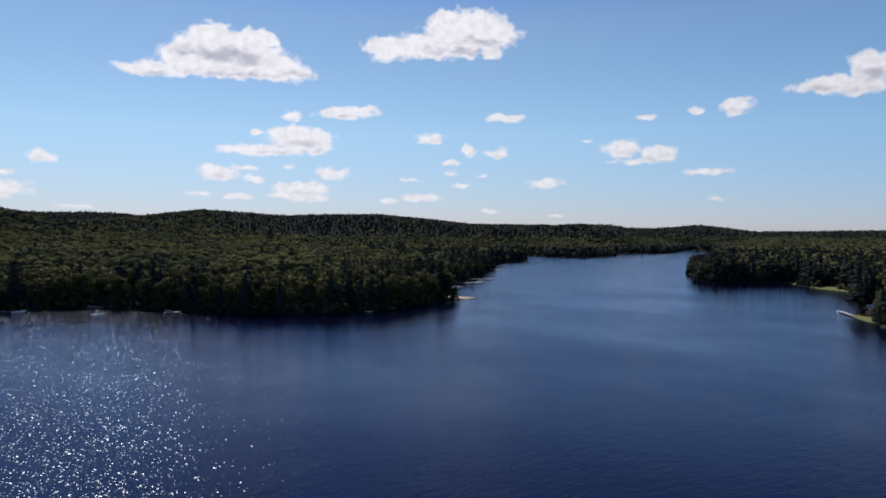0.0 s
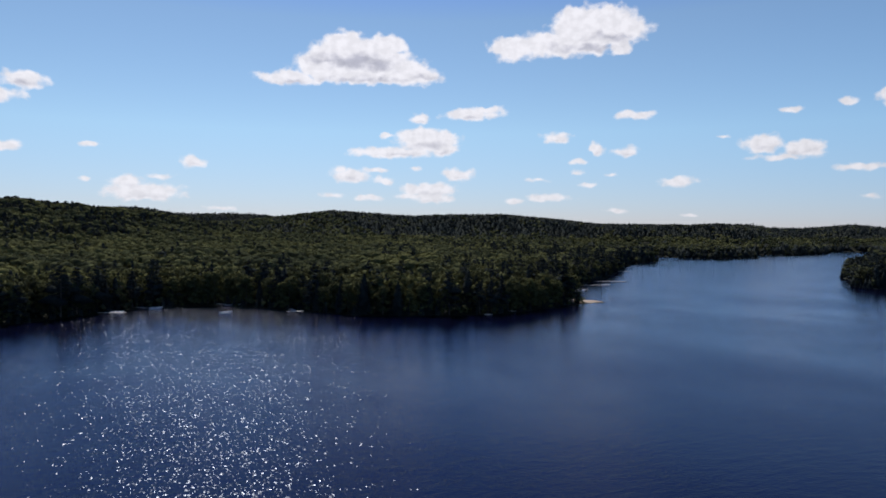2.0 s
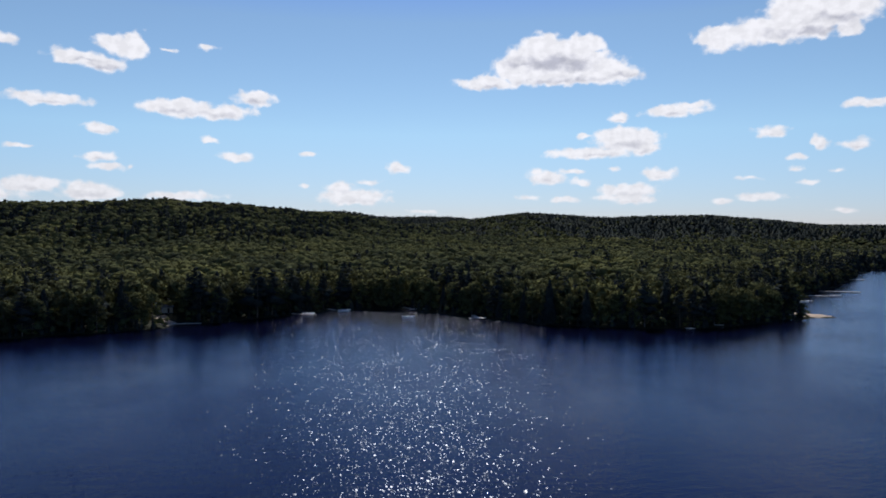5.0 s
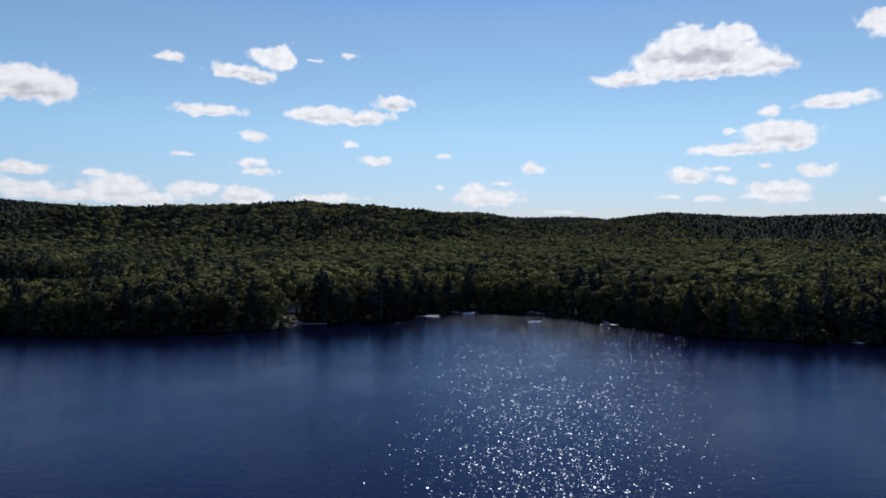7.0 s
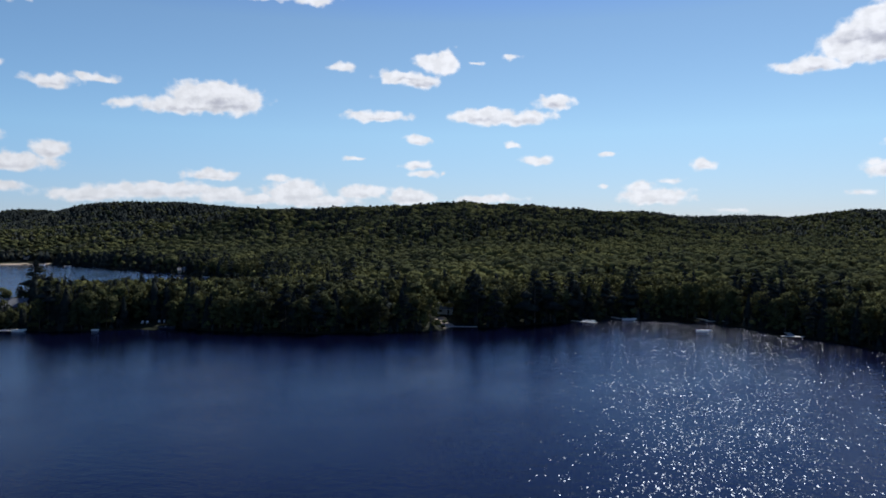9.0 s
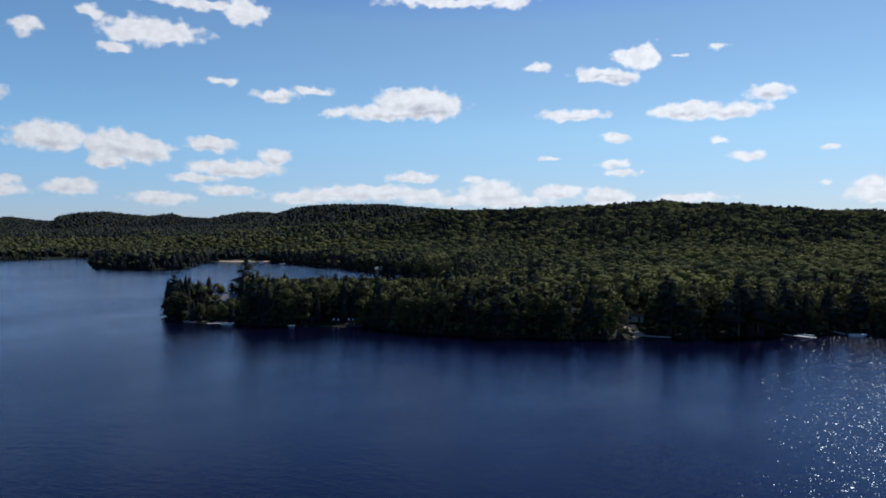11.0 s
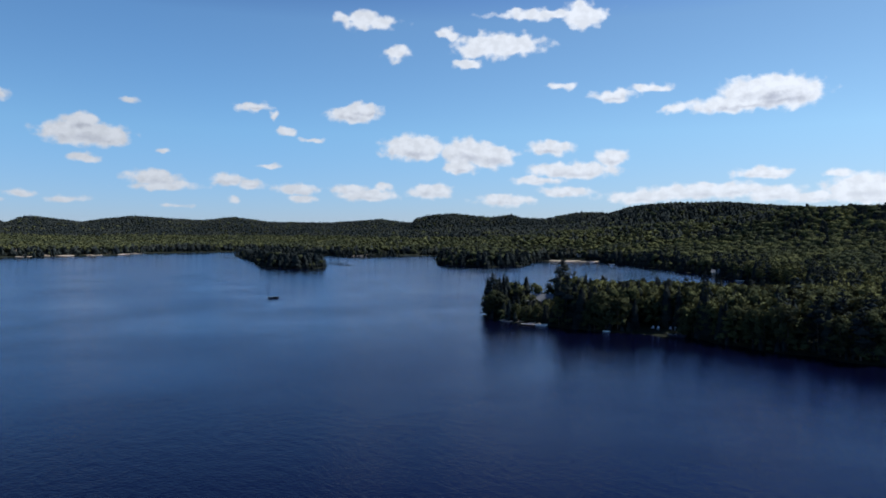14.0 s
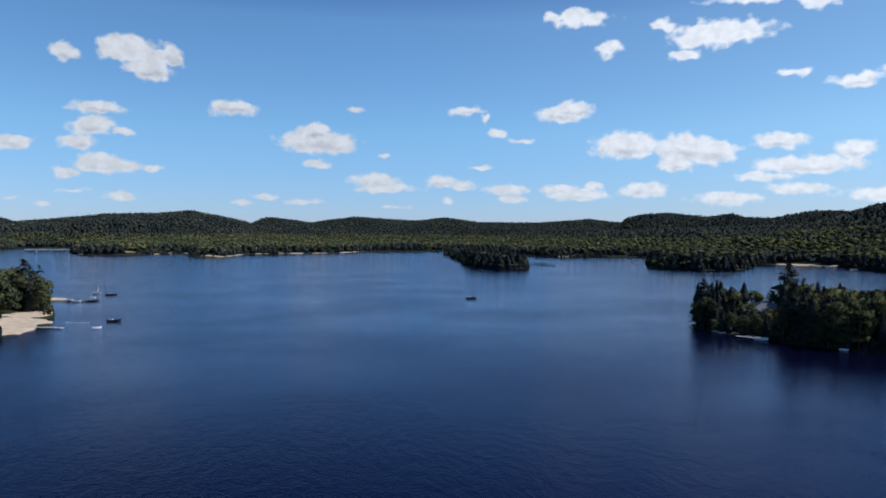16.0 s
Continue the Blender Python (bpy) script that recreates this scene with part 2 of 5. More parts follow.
cloud(34.7, 3.26, 2.03, 0.21)
cloud(72.2, 9.59, 1.06, 0.16)
cloud(64.4, 9.17, 1.61, 0.22)
cloud(63.5, 9.48, 1.06, 0.25)
cloud(74.0, 3.99, 1.03, 0.18)
cloud(72.4, 3.69, 0.80, 0.15)
cloud(68.8, 3.28, 1.19, 0.20)
cloud(64.7, 3.47, 1.19, 0.14)
cloud(63.2, 2.93, 1.82, 0.19)
cloud(58.2, 3.21, 1.48, 0.23)
cloud(84.1, 6.85, 2.21, 0.35)
cloud(84.1, 7.70, 0.93, 0.25)
cloud(82.5, 6.67, 1.42, 0.29)
cloud(90.3, 9.32, 1.52, 0.22)
cloud(79.3, 3.92, 1.54, 0.21)
cloud(96.3, 11.66, 1.30, 0.30)
cloud(94.9, 12.58, 0.74, 0.30)
cloud(102.0, 12.22, 0.61, 0.24)
cloud(105.2, 5.83, 0.95, 0.22)
cloud(99.8, 8.69, 1.43, 0.20)
cloud(100.3, 7.30, 1.23, 0.27)
cloud(101.1, 6.20, 0.92, 0.21)
cloud(99.3, 4.63, 1.72, 0.26)
cloud(101.7, 4.02, 0.58, 0.17)
fine = wnode("ShaderNodeTexNoise", flat_sky, None, 0.95, 4.0, 0.5, noise_dimensions="2D").outputs["Fac"]
body = wmath("SUBTRACT", wmath("MULTIPLY_ADD", fine, 1.1, 0.47), top_thick)  # above 0 inside a cloud
cover = wnode("ShaderNodeMapRange", body, -0.06, 0.52, 0.0, 1.0, interpolation_type="SMOOTHSTEP").outputs[0]
shade = wnode("ShaderNodeTexNoise", flat_sky, None, 0.9, 3.0, 0.55, noise_dimensions="2D").outputs["Fac"]
core = wnode("ShaderNodeMapRange", wmath("SUBTRACT", wmath("MULTIPLY_ADD", shade, 1.3, 0.40), thick), 0.0, 1.1, 0.0, 1.0, interpolation_type="SMOOTHSTEP").outputs[0]
core = wmath("MULTIPLY", core, wnode("ShaderNodeMapRange", height_now, 3.0, 12.0, 0.4, 1.0).outputs[0])
white = wnode("ShaderNodeMix", core, data_type="RGBA")
white.inputs[6].default_value, white.inputs[7].default_value = (9.8, 9.5, 9.1, 1), (5.5, 5.4, 5.7, 1)
# clouds are brightest towards the sun, and those low down fade into the haze
sunward = wnode("ShaderNodeVectorMath", way, tuple(SUN_TO), operation="DOT_PRODUCT").outputs["Value"]
glow = wnode("ShaderNodeMapRange", sunward, 0.1, 0.85, 0.68, 1.02).outputs[0]
billow = wnode("ShaderNodeTexNoise", flat_sky, None, 1.2, 3.0, 0.5, noise_dimensions="2D").outputs["Fac"]
glow = wmath("MULTIPLY", glow, wnode("ShaderNodeMapRange", billow, 0.36, 0.62, 0.90, 1.02).outputs[0])
lit = wnode("ShaderNodeVectorMath", white.outputs[2], operation="SCALE")
wl.new(glow, lit.inputs["Scale"])
veil = wnode("ShaderNodeMapRange", height_now, 0.5, 5.0, 0.84, 0.95).outputs[0]
seen = wnode("ShaderNodeMix", wmath("MULTIPLY", cover, veil), data_type="RGBA")
# thin summer haze: greyer towards the sun, bluer away from it
haze = wnode("ShaderNodeMix", wnode("ShaderNodeMapRange", sunward, 0.1, 0.65, 0.0, 1.0).outputs[0], data_type="RGBA")
haze.inputs[6].default_value, haze.inputs[7].default_value = (0.59, 0.67, 0.97, 1), (0.62, 0.595, 0.75, 1)
clear = wnode("ShaderNodeMix", wnode("ShaderNodeMapRange", height_now, 0.0, 8.0, 0.0, 1.0).outputs[0], data_type="RGBA")
wl.new(haze.outputs[2], clear.inputs[6])
aloft = wnode("ShaderNodeMix", wnode("ShaderNodeMapRange", sunward, 0.2, 0.75, 0.0, 1.0).outputs[0], data_type="RGBA")
aloft.inputs[6].default_value, aloft.inputs[7].default_value = (0.85, 1.03, 1.08, 1), (0.99, 1.02, 0.93, 1)
wl.new(aloft.outputs[2], clear.inputs[7])
# deeper blue overhead; above the view dimmed away from the sun to darken water reflections
deep = wnode("ShaderNodeMix", wnode("ShaderNodeMapRange", height_now, 16.5, 23.0, 0.0, 1.0).outputs[0], data_type="RGBA")
wl.new(clear.outputs[2], deep.inputs[6])
zenith = wnode("ShaderNodeMix", wnode("ShaderNodeMapRange", sunward, 0.15, 0.85, 0.0, 1.0).outputs[0], data_type="RGBA")
zenith.inputs[6].default_value, zenith.inputs[7].default_value = (0.12, 0.20, 0.48, 1), (0.60, 0.78, 1.2, 1)
wl.new(zenith.outputs[2], deep.inputs[7])
hazed = wnode("ShaderNodeVectorMath", sky_tex.outputs[0], deep.outputs[2], operation="MULTIPLY")
wl.new(hazed.outputs[0], seen.inputs[6])
wl.new(lit.outputs[0], seen.inputs[7])
back = wnode("ShaderNodeBackground", seen.outputs[2], 0.097)
wl.new(back.outputs[0], wnode("ShaderNodeOutputWorld").inputs[0])
world.cycles.sampling_method, world.cycles.sample_map_resolution = "MANUAL", 512

sun = new("sun", bpy.data.lights.new("sun", "SUN"))
sun.data.energy, sun.data.angle, sun.data.color = 5.0, radians(0.53), (1.0, 0.95, 0.87)
sun.matrix_world = look(SUN_TO * 100, (0, 0, 0))

# ------------------------------------------------------------------ materials


class Mat:
    """A small writer of node materials."""

    def __init__(self, name):
        self.mat = bpy.data.materials.new(name)
        self.mat.use_nodes = True
        self.tree = self.mat.node_tree
        self.tree.nodes.clear()
        self.out = self.tree.nodes.new("ShaderNodeOutputMaterial")

    def node(self, kind, *links, operation="", data_type="", interpolation_type=""):
        n = self.tree.nodes.new(kind)
        if operation:
            n.operation = operation
        if data_type:
            n.data_type = data_type
        if interpolation_type:
            n.interpolation_type = interpolation_type
        for i, a in enumerate(links):
            if a is None:
                continue
            if isinstance(a, bpy.types.NodeSocket):
                self.tree.links.new(a, n.inputs[i])
            else:
                n.inputs[i].default_value = a
        return n

    def noise(self, scale, detail=4.0, rough=0.55, at=None):
        return self.node("ShaderNodeTexNoise", at or self.place(), None, scale, detail, rough).outputs["Fac"]

    def place(self):
        return self.node("ShaderNodeNewGeometry").outputs["Position"]

    def stretch(self, at, scale):
        return self.node("ShaderNodeVectorMath", at, scale, operation="MULTIPLY").outputs[0]

    def math(self, op, a, b=None, c=None):
        return self.node("ShaderNodeMath", a, b, c, operation=op).outputs[0]

    def span(self, a, lo, hi, to_lo=0.0, to_hi=1.0):
        return self.node("ShaderNodeMapRange", a, lo, hi, to_lo, to_hi).outputs[0]

    def mix(self, fac, a, b):
        n = self.node("ShaderNodeMix", fac, data_type="RGBA")
        for i, c in ((6, a), (7, b)):
            if isinstance(c, bpy.types.NodeSocket):
                self.tree.links.new(c, n.inputs[i])
            else:
                n.inputs[i].default_value = (*c, 1)
        return n.outputs[2]

    def bump(self, height, strength, distance):
        n = self.node("ShaderNodeBump", strength, distance)
        self.tree.links.new(height, n.inputs["Height"])
        return n.outputs[0]

    def surface(self, color, rough=0.7, metal=0.0, normal=None, spec=0.5):
        p = self.tree.nodes.new("ShaderNodeBsdfPrincipled")
        for key, v in (("Base Color", color), ("Roughness", rough), ("Metallic", metal), ("Normal", normal), ("Specular IOR Level", spec)):
            if v is None:
                continue
            if isinstance(v, bpy.types.NodeSocket):
                self.tree.links.new(v, p.inputs[key])
            else:
                p.inputs[key].default_value = (*v, 1) if key == "Base Color" else v
        self.tree.links.new(p.outputs[0], self.out.inputs[0])
        return p

    def end(self, shader):
        self.tree.links.new(shader, self.out.inputs[0])
        return self.mat


def leaf_material(name, dark, light, warm, translucent=0.35):
    """Foliage: leaves differ a little from spray to spray, each tree and each stand of trees more."""
    m = Mat(name)
    spray = m.span(m.noise(1.3, 3.0, 0.6), 0.4, 0.75)
    tree = m.noise(0.11, 2.0)
    stand = m.noise(0.018, 3.0)
    c = m.mix(m.span(tree, 0.3, 0.7), dark, light)
    c = m.mix(m.math("MULTIPLY", m.span(stand, 0.42, 0.65), 0.7), c, warm)
    c = m.mix(m.math("MULTIPLY", spray, 0.45), c, tuple(v * 0.45 for v in dark))
    d = m.node("ShaderNodeBsdfDiffuse", c)
    m.tree.links.new(m.bump(m.noise(1.7, 4.0, 0.65), 0.5, 0.8), d.inputs["Normal"])
    t = m.node("ShaderNodeBsdfTranslucent", m.mix(0.5, c, warm))
    mixed = m.node("ShaderNodeMixShader", translucent, d.outputs[0], t.outputs[0])
    return m.end(mixed.outputs[0])


BROADLEAF = leaf_material("broadleaf_foliage", (0.037, 0.041, 0.027), (0.086, 0.094, 0.041), (0.148, 0.146, 0.052), 0.10)
NEEDLES = leaf_material("needle_foliage", (0.024, 0.029, 0.029), (0.040, 0.048, 0.043), (0.058, 0.062, 0.047), 0.06)


def bark_material():
    m = Mat("bark")
    at = m.stretch(m.place(), (6, 6, 1.2))
    n = m.noise(2.0, 5.0, 0.6, at)
    m.surface(m.mix(n, (0.035, 0.027, 0.02), (0.15, 0.12, 0.095)), 0.9, normal=m.bump(n, 0.6, 0.05))
    return m.mat


def ground_material():
    """Forest floor, litter and moss; seen between the trunks and far off between the crowns."""
    m = Mat("forest_floor")
    a, b = m.noise(0.05, 5.0), m.noise(0.9, 5.0, 0.65)
    c = m.mix(m.span(a, 0.35, 0.65), (0.020, 0.022, 0.010), (0.014, 0.020, 0.007))
    c = m.mix(m.span(b, 0.45, 0.75), c, (0.038, 0.032, 0.020))
    m.surface(c, 0.95, normal=m.bump(b, 0.6, 0.4), spec=0.1)
    return m.mat


def water_material():
    """Dark lake water, ruffled by a light wind, with smoother and rougher lanes; the steepest wavelets flash in the sun."""
    m = Mat("lake_water")
    at = m.place()
    lanes = m.noise(0.016, 4.0, 0.6, m.stretch(at, (1.0, 0.7, 1)))
    swell = m.noise(0.13, 2.0, 0.5, m.stretch(at, (1.0, 1.6, 1)))
    wavelet = m.noise(1.5, 2.0, 0.55, m.stretch(at, (1.0, 1.3, 1)))
    gust = m.span(lanes, 0.38, 0.62, 0.65, 1.2)
    crest = m.noise(0.42, 2.0, 0.5, m.stretch(at, (0.8, 1.5, 1)))
    h = m.math("ADD", m.math("MULTIPLY_ADD", crest, 1.3, m.math("MULTIPLY", swell, 0.9)), wavelet)
    n = m.bump(h, 1.0, 1.0)
    m.tree.links.new(m.math("MULTIPLY", gust, WAVES), n.node.inputs["Distance"])
    # the sky's mirror over the dark depth, stronger the flatter one looks across it
    depth = m.node("ShaderNodeBsdfDiffuse", (0.0017, 0.0021, 0.0100, 1))
    mirror = m.node("ShaderNodeBsdfGlossy", (0.70, 0.79, 1.0, 1), 0.10)
    mirror.distribution = "BECKMANN"
    m.tree.links.new(n, mirror.inputs["Normal"])
    p = m.node("ShaderNodeMixShader", m.node("ShaderNodeFresnel", m.span(lanes, 0.36, 0.64, 1.215, 1.175)).outputs[0], depth.outputs[0], mirror.outputs[0])
    # facets of two sizes, each tilted its own way: those that catch the sun flash
    for size, blur, share in ((6.6, 0.21, 0.0064), (3.8, 0.16, 0.0015)):
        cell = m.node("ShaderNodeTexVoronoi", m.stretch(at, (1.0, 0.42, 0)), None, size)
        tilt = m.node("ShaderNodeSeparateXYZ", cell.outputs["Color"])
        reach = m.math("MULTIPLY", tilt.outputs[2], FACET)
        sx = m.math("MULTIPLY", m.math("SUBTRACT", tilt.outputs[0], 0.5), m.math("MULTIPLY", reach, 0.30))
        sy = m.math("MULTIPLY", m.math("SUBTRACT", tilt.outputs[1], 0.5), reach)
        lean = m.node("ShaderNodeVectorMath", m.node("ShaderNodeCombineXYZ", sx, sy, 1.0).outputs[0], operation="NORMALIZE").outputs[0]
        flash = m.node("ShaderNodeBsdfGlossy", (0.86, 0.93, 1, 1), blur)
        flash.distribution = "BECKMANN"
        m.tree.links.new(lean, flash.inputs["Normal"])
        p = m.node("ShaderNodeMixShader", share, p.outputs[0], flash.outputs[0])
    return m.end(p.outputs[0])


WAVES, FACET = 0.085, 1.55
BARK, FLOOR, WATER = bark_material(), ground_material(), water_material()


def part(name, bm, material, parent=None, label=""):
    """Links a bmesh as one mesh object under a thing."""
    me = bpy.data.meshes.new(name)
    bm.to_mesh(me)
    bm.free()
    me.materials.append(material)
    ob = new(name, me)
    if parent is not None:
        ob.parent = parent
    return tagged(ob, label)


def mesh_of(name, verts, faces, material):
    """A mesh from arrays: verts (n, 3), faces (m, 3 or 4)."""
    me = bpy.data.meshes.new(name)
    verts, faces = np.asarray(verts, np.float32), np.asarray(faces, np.int32)
    k = faces.shape[1]
    me.vertices.add(len(verts))
    me.vertices.foreach_set("co", verts.ravel())
    me.loops.add(faces.size)
    me.loops.foreach_set("vertex_index", faces.ravel())
    me.polygons.add(len(faces))
    me.polygons.foreach_set("loop_start", np.arange(0, faces.size, k, dtype=np.int32))
    me.materials.append(material)
    me.update(calc_edges=True)
    me.validate()
    return me


def facing(me, lies):
    """Gives the mesh its own normals, one for each vertex."""
    me.polygons.foreach_set("use_smooth", np.ones(len(me.polygons), bool))
    me.attributes.new("custom_normal", "FLOAT_VECTOR", "POINT").data.foreach_set("vector", np.asarray(lies, np.float32).ravel())
    me.update()
    return me


# ------------------------------------------------------------------ the lie of the land
# shoreline of the lake, counter-clockwise, metres
SHORE_EAST = [(184, 276), (198, 278), (213, 281), (213, 287), (207, 296), (205, 306), (221, 336), (251, 364), (283, 388), (321, 424), (368, 472), (417, 523), (474, 590), (515, 627), (556, 650),
              (586, 668), (600, 700), (650, 780), (728, 833), (705, 760), (714, 723), (760, 715), (813, 728), (880, 800), (941, 837), (950, 800),
              (965, 789), (1010, 800), (1106, 840), (1180, 900), (1268, 925)]
SHORE_SOUTH = [(1300, 905), (1000, 690), (760, 530), (600, 425), (510, 375), (490, 360), (455, 325), (423, 308), (411, 289), (425, 272), (457, 261),
               (428, 227), (415, 201), (360, 165), (293, 138), (266, 116), (255, 60), (250, -60), (280, -250), (150, -500), (-150, -620),
               (-190, -300), (-200, -100), (-225, -10), (-239, 12), (-262, 18), (-297, 13), (-318, 6), (-335, -8), (-359, -3), (-372, 2),
               (-395, -17), (-430, -80), (-520, -300), (-800, -500), (-1200, -500)]
SHORE_WEST = [(-1250, -420), (-1240, -330), (-1265, -292), (-1600, -330), (-1600, -210), (-1265, -186), (-1150, -150), (-1078, -118), (-1085, -80),
              (-1101, -54), (-1180, -2), (-1100, 15), (-985, 22), (-972, 35), (-991, 65), (-1120, 96), (-1177, 242), (-1260, 300), (-1290, 400),
              (-1331, 496), (-1200, 530), (-1050, 510), (-965, 540), (-950, 600), (-945, 669), (-860, 640), (-787, 577), (-720, 540), (-660, 500),
              (-630, 488), (-568, 502), (-575, 555)]
SHORE_NORTH = [(-646, 623), (-674, 666), (-656, 683), (-636, 694), (-606, 699), (-540, 676), (-470, 637), (-372, 584), (-304, 537), (-239, 492), (-205, 465), (-170, 410),
               (-145, 350), (-150, 312), (-185, 292), (-213, 270), (-226, 254), (-216, 242), (-202, 237), (-187, 242), (-160, 247), (-134, 262),
               (-101, 260), (-74, 265), (-49, 278), (-37, 290), (-24, 297), (-3, 314), (18, 333), (48, 334), (73, 298), (92, 273), (118, 260),
               (137, 255), (152, 259), (175, 267)]
ISLAND = [(-628, 318), (-625, 335), (-640, 358), (-700, 372), (-836, 378), (-950, 392), (-1050, 400), (-1044, 384), (-940, 366), (-836, 346),
          (-760, 325), (-690, 306), (-655, 306)]
LAKE = SHORE_EAST + SHORE_SOUTH + SHORE_WEST + SHORE_NORTH
MID = (15.0, 45.0)  # middle of the bay, from which the hills are laid out


def outline_distance(px, py, poly):
    """Distance to a closed outline, positive inside it."""
    best = np.full(px.shape, 1e9)
    odd = np.zeros(px.shape, bool)
    for (ax, ay), (bx, by) in zip(poly, poly[1:] + poly[:1]):
        dx, dy = bx - ax, by - ay
        k = np.clip(((px - ax) * dx + (py - ay) * dy) / (dx * dx + dy * dy), 0, 1)
        best = np.minimum(best, np.hypot(px - ax - k * dx, py - ay - k * dy))
        cross = (ay > py) != (by > py)
        odd ^= cross & (px < ax + (py - ay) / (dy if dy else 1e-9) * dx)
    return np.where(odd, best, -best)


def ripple(x, y, size, seed):
    """Smooth uneven waves of about that size, from -1 to 1."""
    out = 0
    for i in range(4):
        a = seed * 1.7 + i * 2.4
        out = out + np.sin((x * math.cos(a) + y * math.sin(a)) * 6.28 / size * (0.8 + 0.27 * i) + seed * 3.1 + i * 1.3
                           + 1.3 * np.sin((x * math.sin(a) - y * math.cos(a)) * 6.28 / size * 0.53 + i))
    return out / 4


def inland(x, y):
    """Metres from the water's edge, positive on land."""
    sx = x + 2.2 * ripple(x, y, 31, 1) + 0.9 * ripple(x, y, 9, 2)
    sy = y + 2.2 * ripple(x, y, 27, 3) + 0.9 * ripple(x, y, 11, 4)
    return np.maximum(-outline_distance(sx, sy, LAKE), outline_distance(sx, sy, ISLAND))


RIDGES = []


def ridge(deep, *stations):
    """A ridge of hills: stations of bearing (degrees to the left of north, seen from MID), distance and height, from right to left; deep: half its depth in metres."""
    first, last = stations[0], stations[-1]
    RIDGES.append((deep, [(first[0] - 7, first[1], 0), *stations, (last[0] + 7, last[1], 0)]))


ridge(300, (-8, 950, 24), (-4, 950, 39), (-1, 950, 47), (2, 920, 49), (5.5, 900, 54), (7.5, 880, 57), (10.9, 860, 58), (12.5, 850, 61), (17, 860, 57), (21, 880, 55), (27.6, 930, 53), (30, 950, 55), (34, 980, 48), (39, 1000, 40), (46, 1000, 29), (56, 1000, 22))
ridge(330, (26, 1450, 60), (29, 1450, 72), (31, 1450, 77), (34.7, 1450, 85), (38.4, 1430, 83), (40.2, 1430, 80), (42, 1430, 74), (43, 1430, 66), (44, 1430, 57), (46, 1430, 41), (52, 1430, 34), (60, 1500, 27))
ridge(330, (-60, 1400, 19), (-51.9, 1450, 29), (-49, 1450, 44), (-44.2, 1400, 37), (-37.5, 1350, 38), (-33, 1300, 49), (-29.7, 1300, 56), (-25, 1280, 54), (-21.7, 1250, 51), (-17, 1230, 59), (-15.3, 1230, 60), (-11.5, 1230, 49), (-8, 1230, 38), (-3, 1230, 32))
ridge(350, (42.5, 2150, 81), (44.7, 2150, 90), (46.2, 2150, 89), (47.2, 2150, 81), (48.5, 2150, 70), (50.2, 2150, 73), (51.1, 2150, 84), (53, 2150, 75), (55.8, 2150, 85), (57.5, 2150, 81), (58.6, 2150, 70), (59.2, 2150, 48), (62, 2200, 51))
ridge(420, (57, 2500, 63), (59.6, 2500, 63), (61.8, 2500, 74), (65.6, 2500, 62), (70.6, 2500, 63), (73, 2500, 79), (75.5, 2500, 67), (80.2, 2500, 79), (83.7, 2400, 55), (86.7, 2300, 71), (88, 2200, 48), (92.2, 2000, 80), (95, 2000, 71), (98.2, 2000, 67), (103.9, 2000, 43), (106, 2000, 65), (115, 2000, 50))
ridge(350, (-14, 1850, 51), (-10.5, 1850, 66), (-7.7, 1850, 70), (-4.8, 1850, 68), (-3, 1850, 70), (-1.7, 1850, 79), (-0.5, 1850, 83), (1.3, 1850, 81), (3, 1850, 74), (6, 1850, 58))
ridge(400, (-80, 1900, 31), (-66.4, 1900, 27), (-59.4, 1900, 23), (-55.2, 1900, 44), (-51.9, 1900, 33), (-46, 1900, 36))


def ground(x, y, sd=None):
    """Height of the land."""
    sd = inland(x, y) if sd is None else sd
    dx, dy = x - MID[0], y - MID[1]
    r, b = np.hypot(dx, dy), np.degrees(np.arctan2(-dx, dy))
    b = b + 0.35 * ripple(x, y, 260, 11)
    h = np.zeros(x.shape)
    for deep, stations in RIDGES:
        turn, far, top = np.array(stations).T
        d = np.interp(b, turn, far) + 40 * ripple(x, y, 420, 12)
        side = np.where(r < d, deep * 0.72, deep * 1.5)
        h = h + (np.interp(b, turn, top) * np.exp(-(((r - d) / side) ** 2))) ** 4
    h = h ** 0.25 * np.clip((sd - 20) / 160, 0, 1)
    low = 0.25 + np.clip(sd, 0, 14) * 0.11 + 8 * (1 - np.exp(-np.maximum(sd - 10, 0) / 130))
    low = low + np.clip(sd / 60, 0, 1) * (1.2 * ripple(x, y, 83, 5) + 1.6 * ripple(x, y, 210, 6)) + np.clip(sd / 300 - 0.5, 0, 3) * 0.7 * ripple(x, y, 340, 7)
    low = low * np.where(h > 0, 1 / (1 + (h / 25) ** 2), 1)
    return np.where(sd > 0, low + h, np.maximum(sd * 0.12, -4) + 0.25 * np.exp(np.minimum(sd, 0)))



# ------------------------------------------------------------------ ground and water
bearings = np.concatenate([np.arange(-82, 122, 0.36), np.arange(122, 278, 4.0)])
ranges = np.concatenate([[2, 60, 120], np.geomspace(165, 900, 150), np.geomspace(915, 2000, 46), np.geomspace(2060, 4700, 22)])
bb, rr = np.meshgrid(np.radians(bearings), ranges)
gx, gy = MID[0] - np.sin(bb) * rr, MID[1] + np.cos(bb) * rr
gz = ground(gx, gy)
nb, nr = len(bearings), len(ranges)
i, j = np.meshgrid(np.arange(nb), np.arange(nr - 1))
i2 = (i + 1) % nb
quads = np.stack([j * nb + i, (j + 1) * nb + i, (j + 1) * nb + i2, j * nb + i2], -1).reshape(-1, 4)[:, ::-1]
land_mesh = mesh_of("ground", np.stack([gx, gy, gz], -1).reshape(-1, 3), quads, FLOOR)
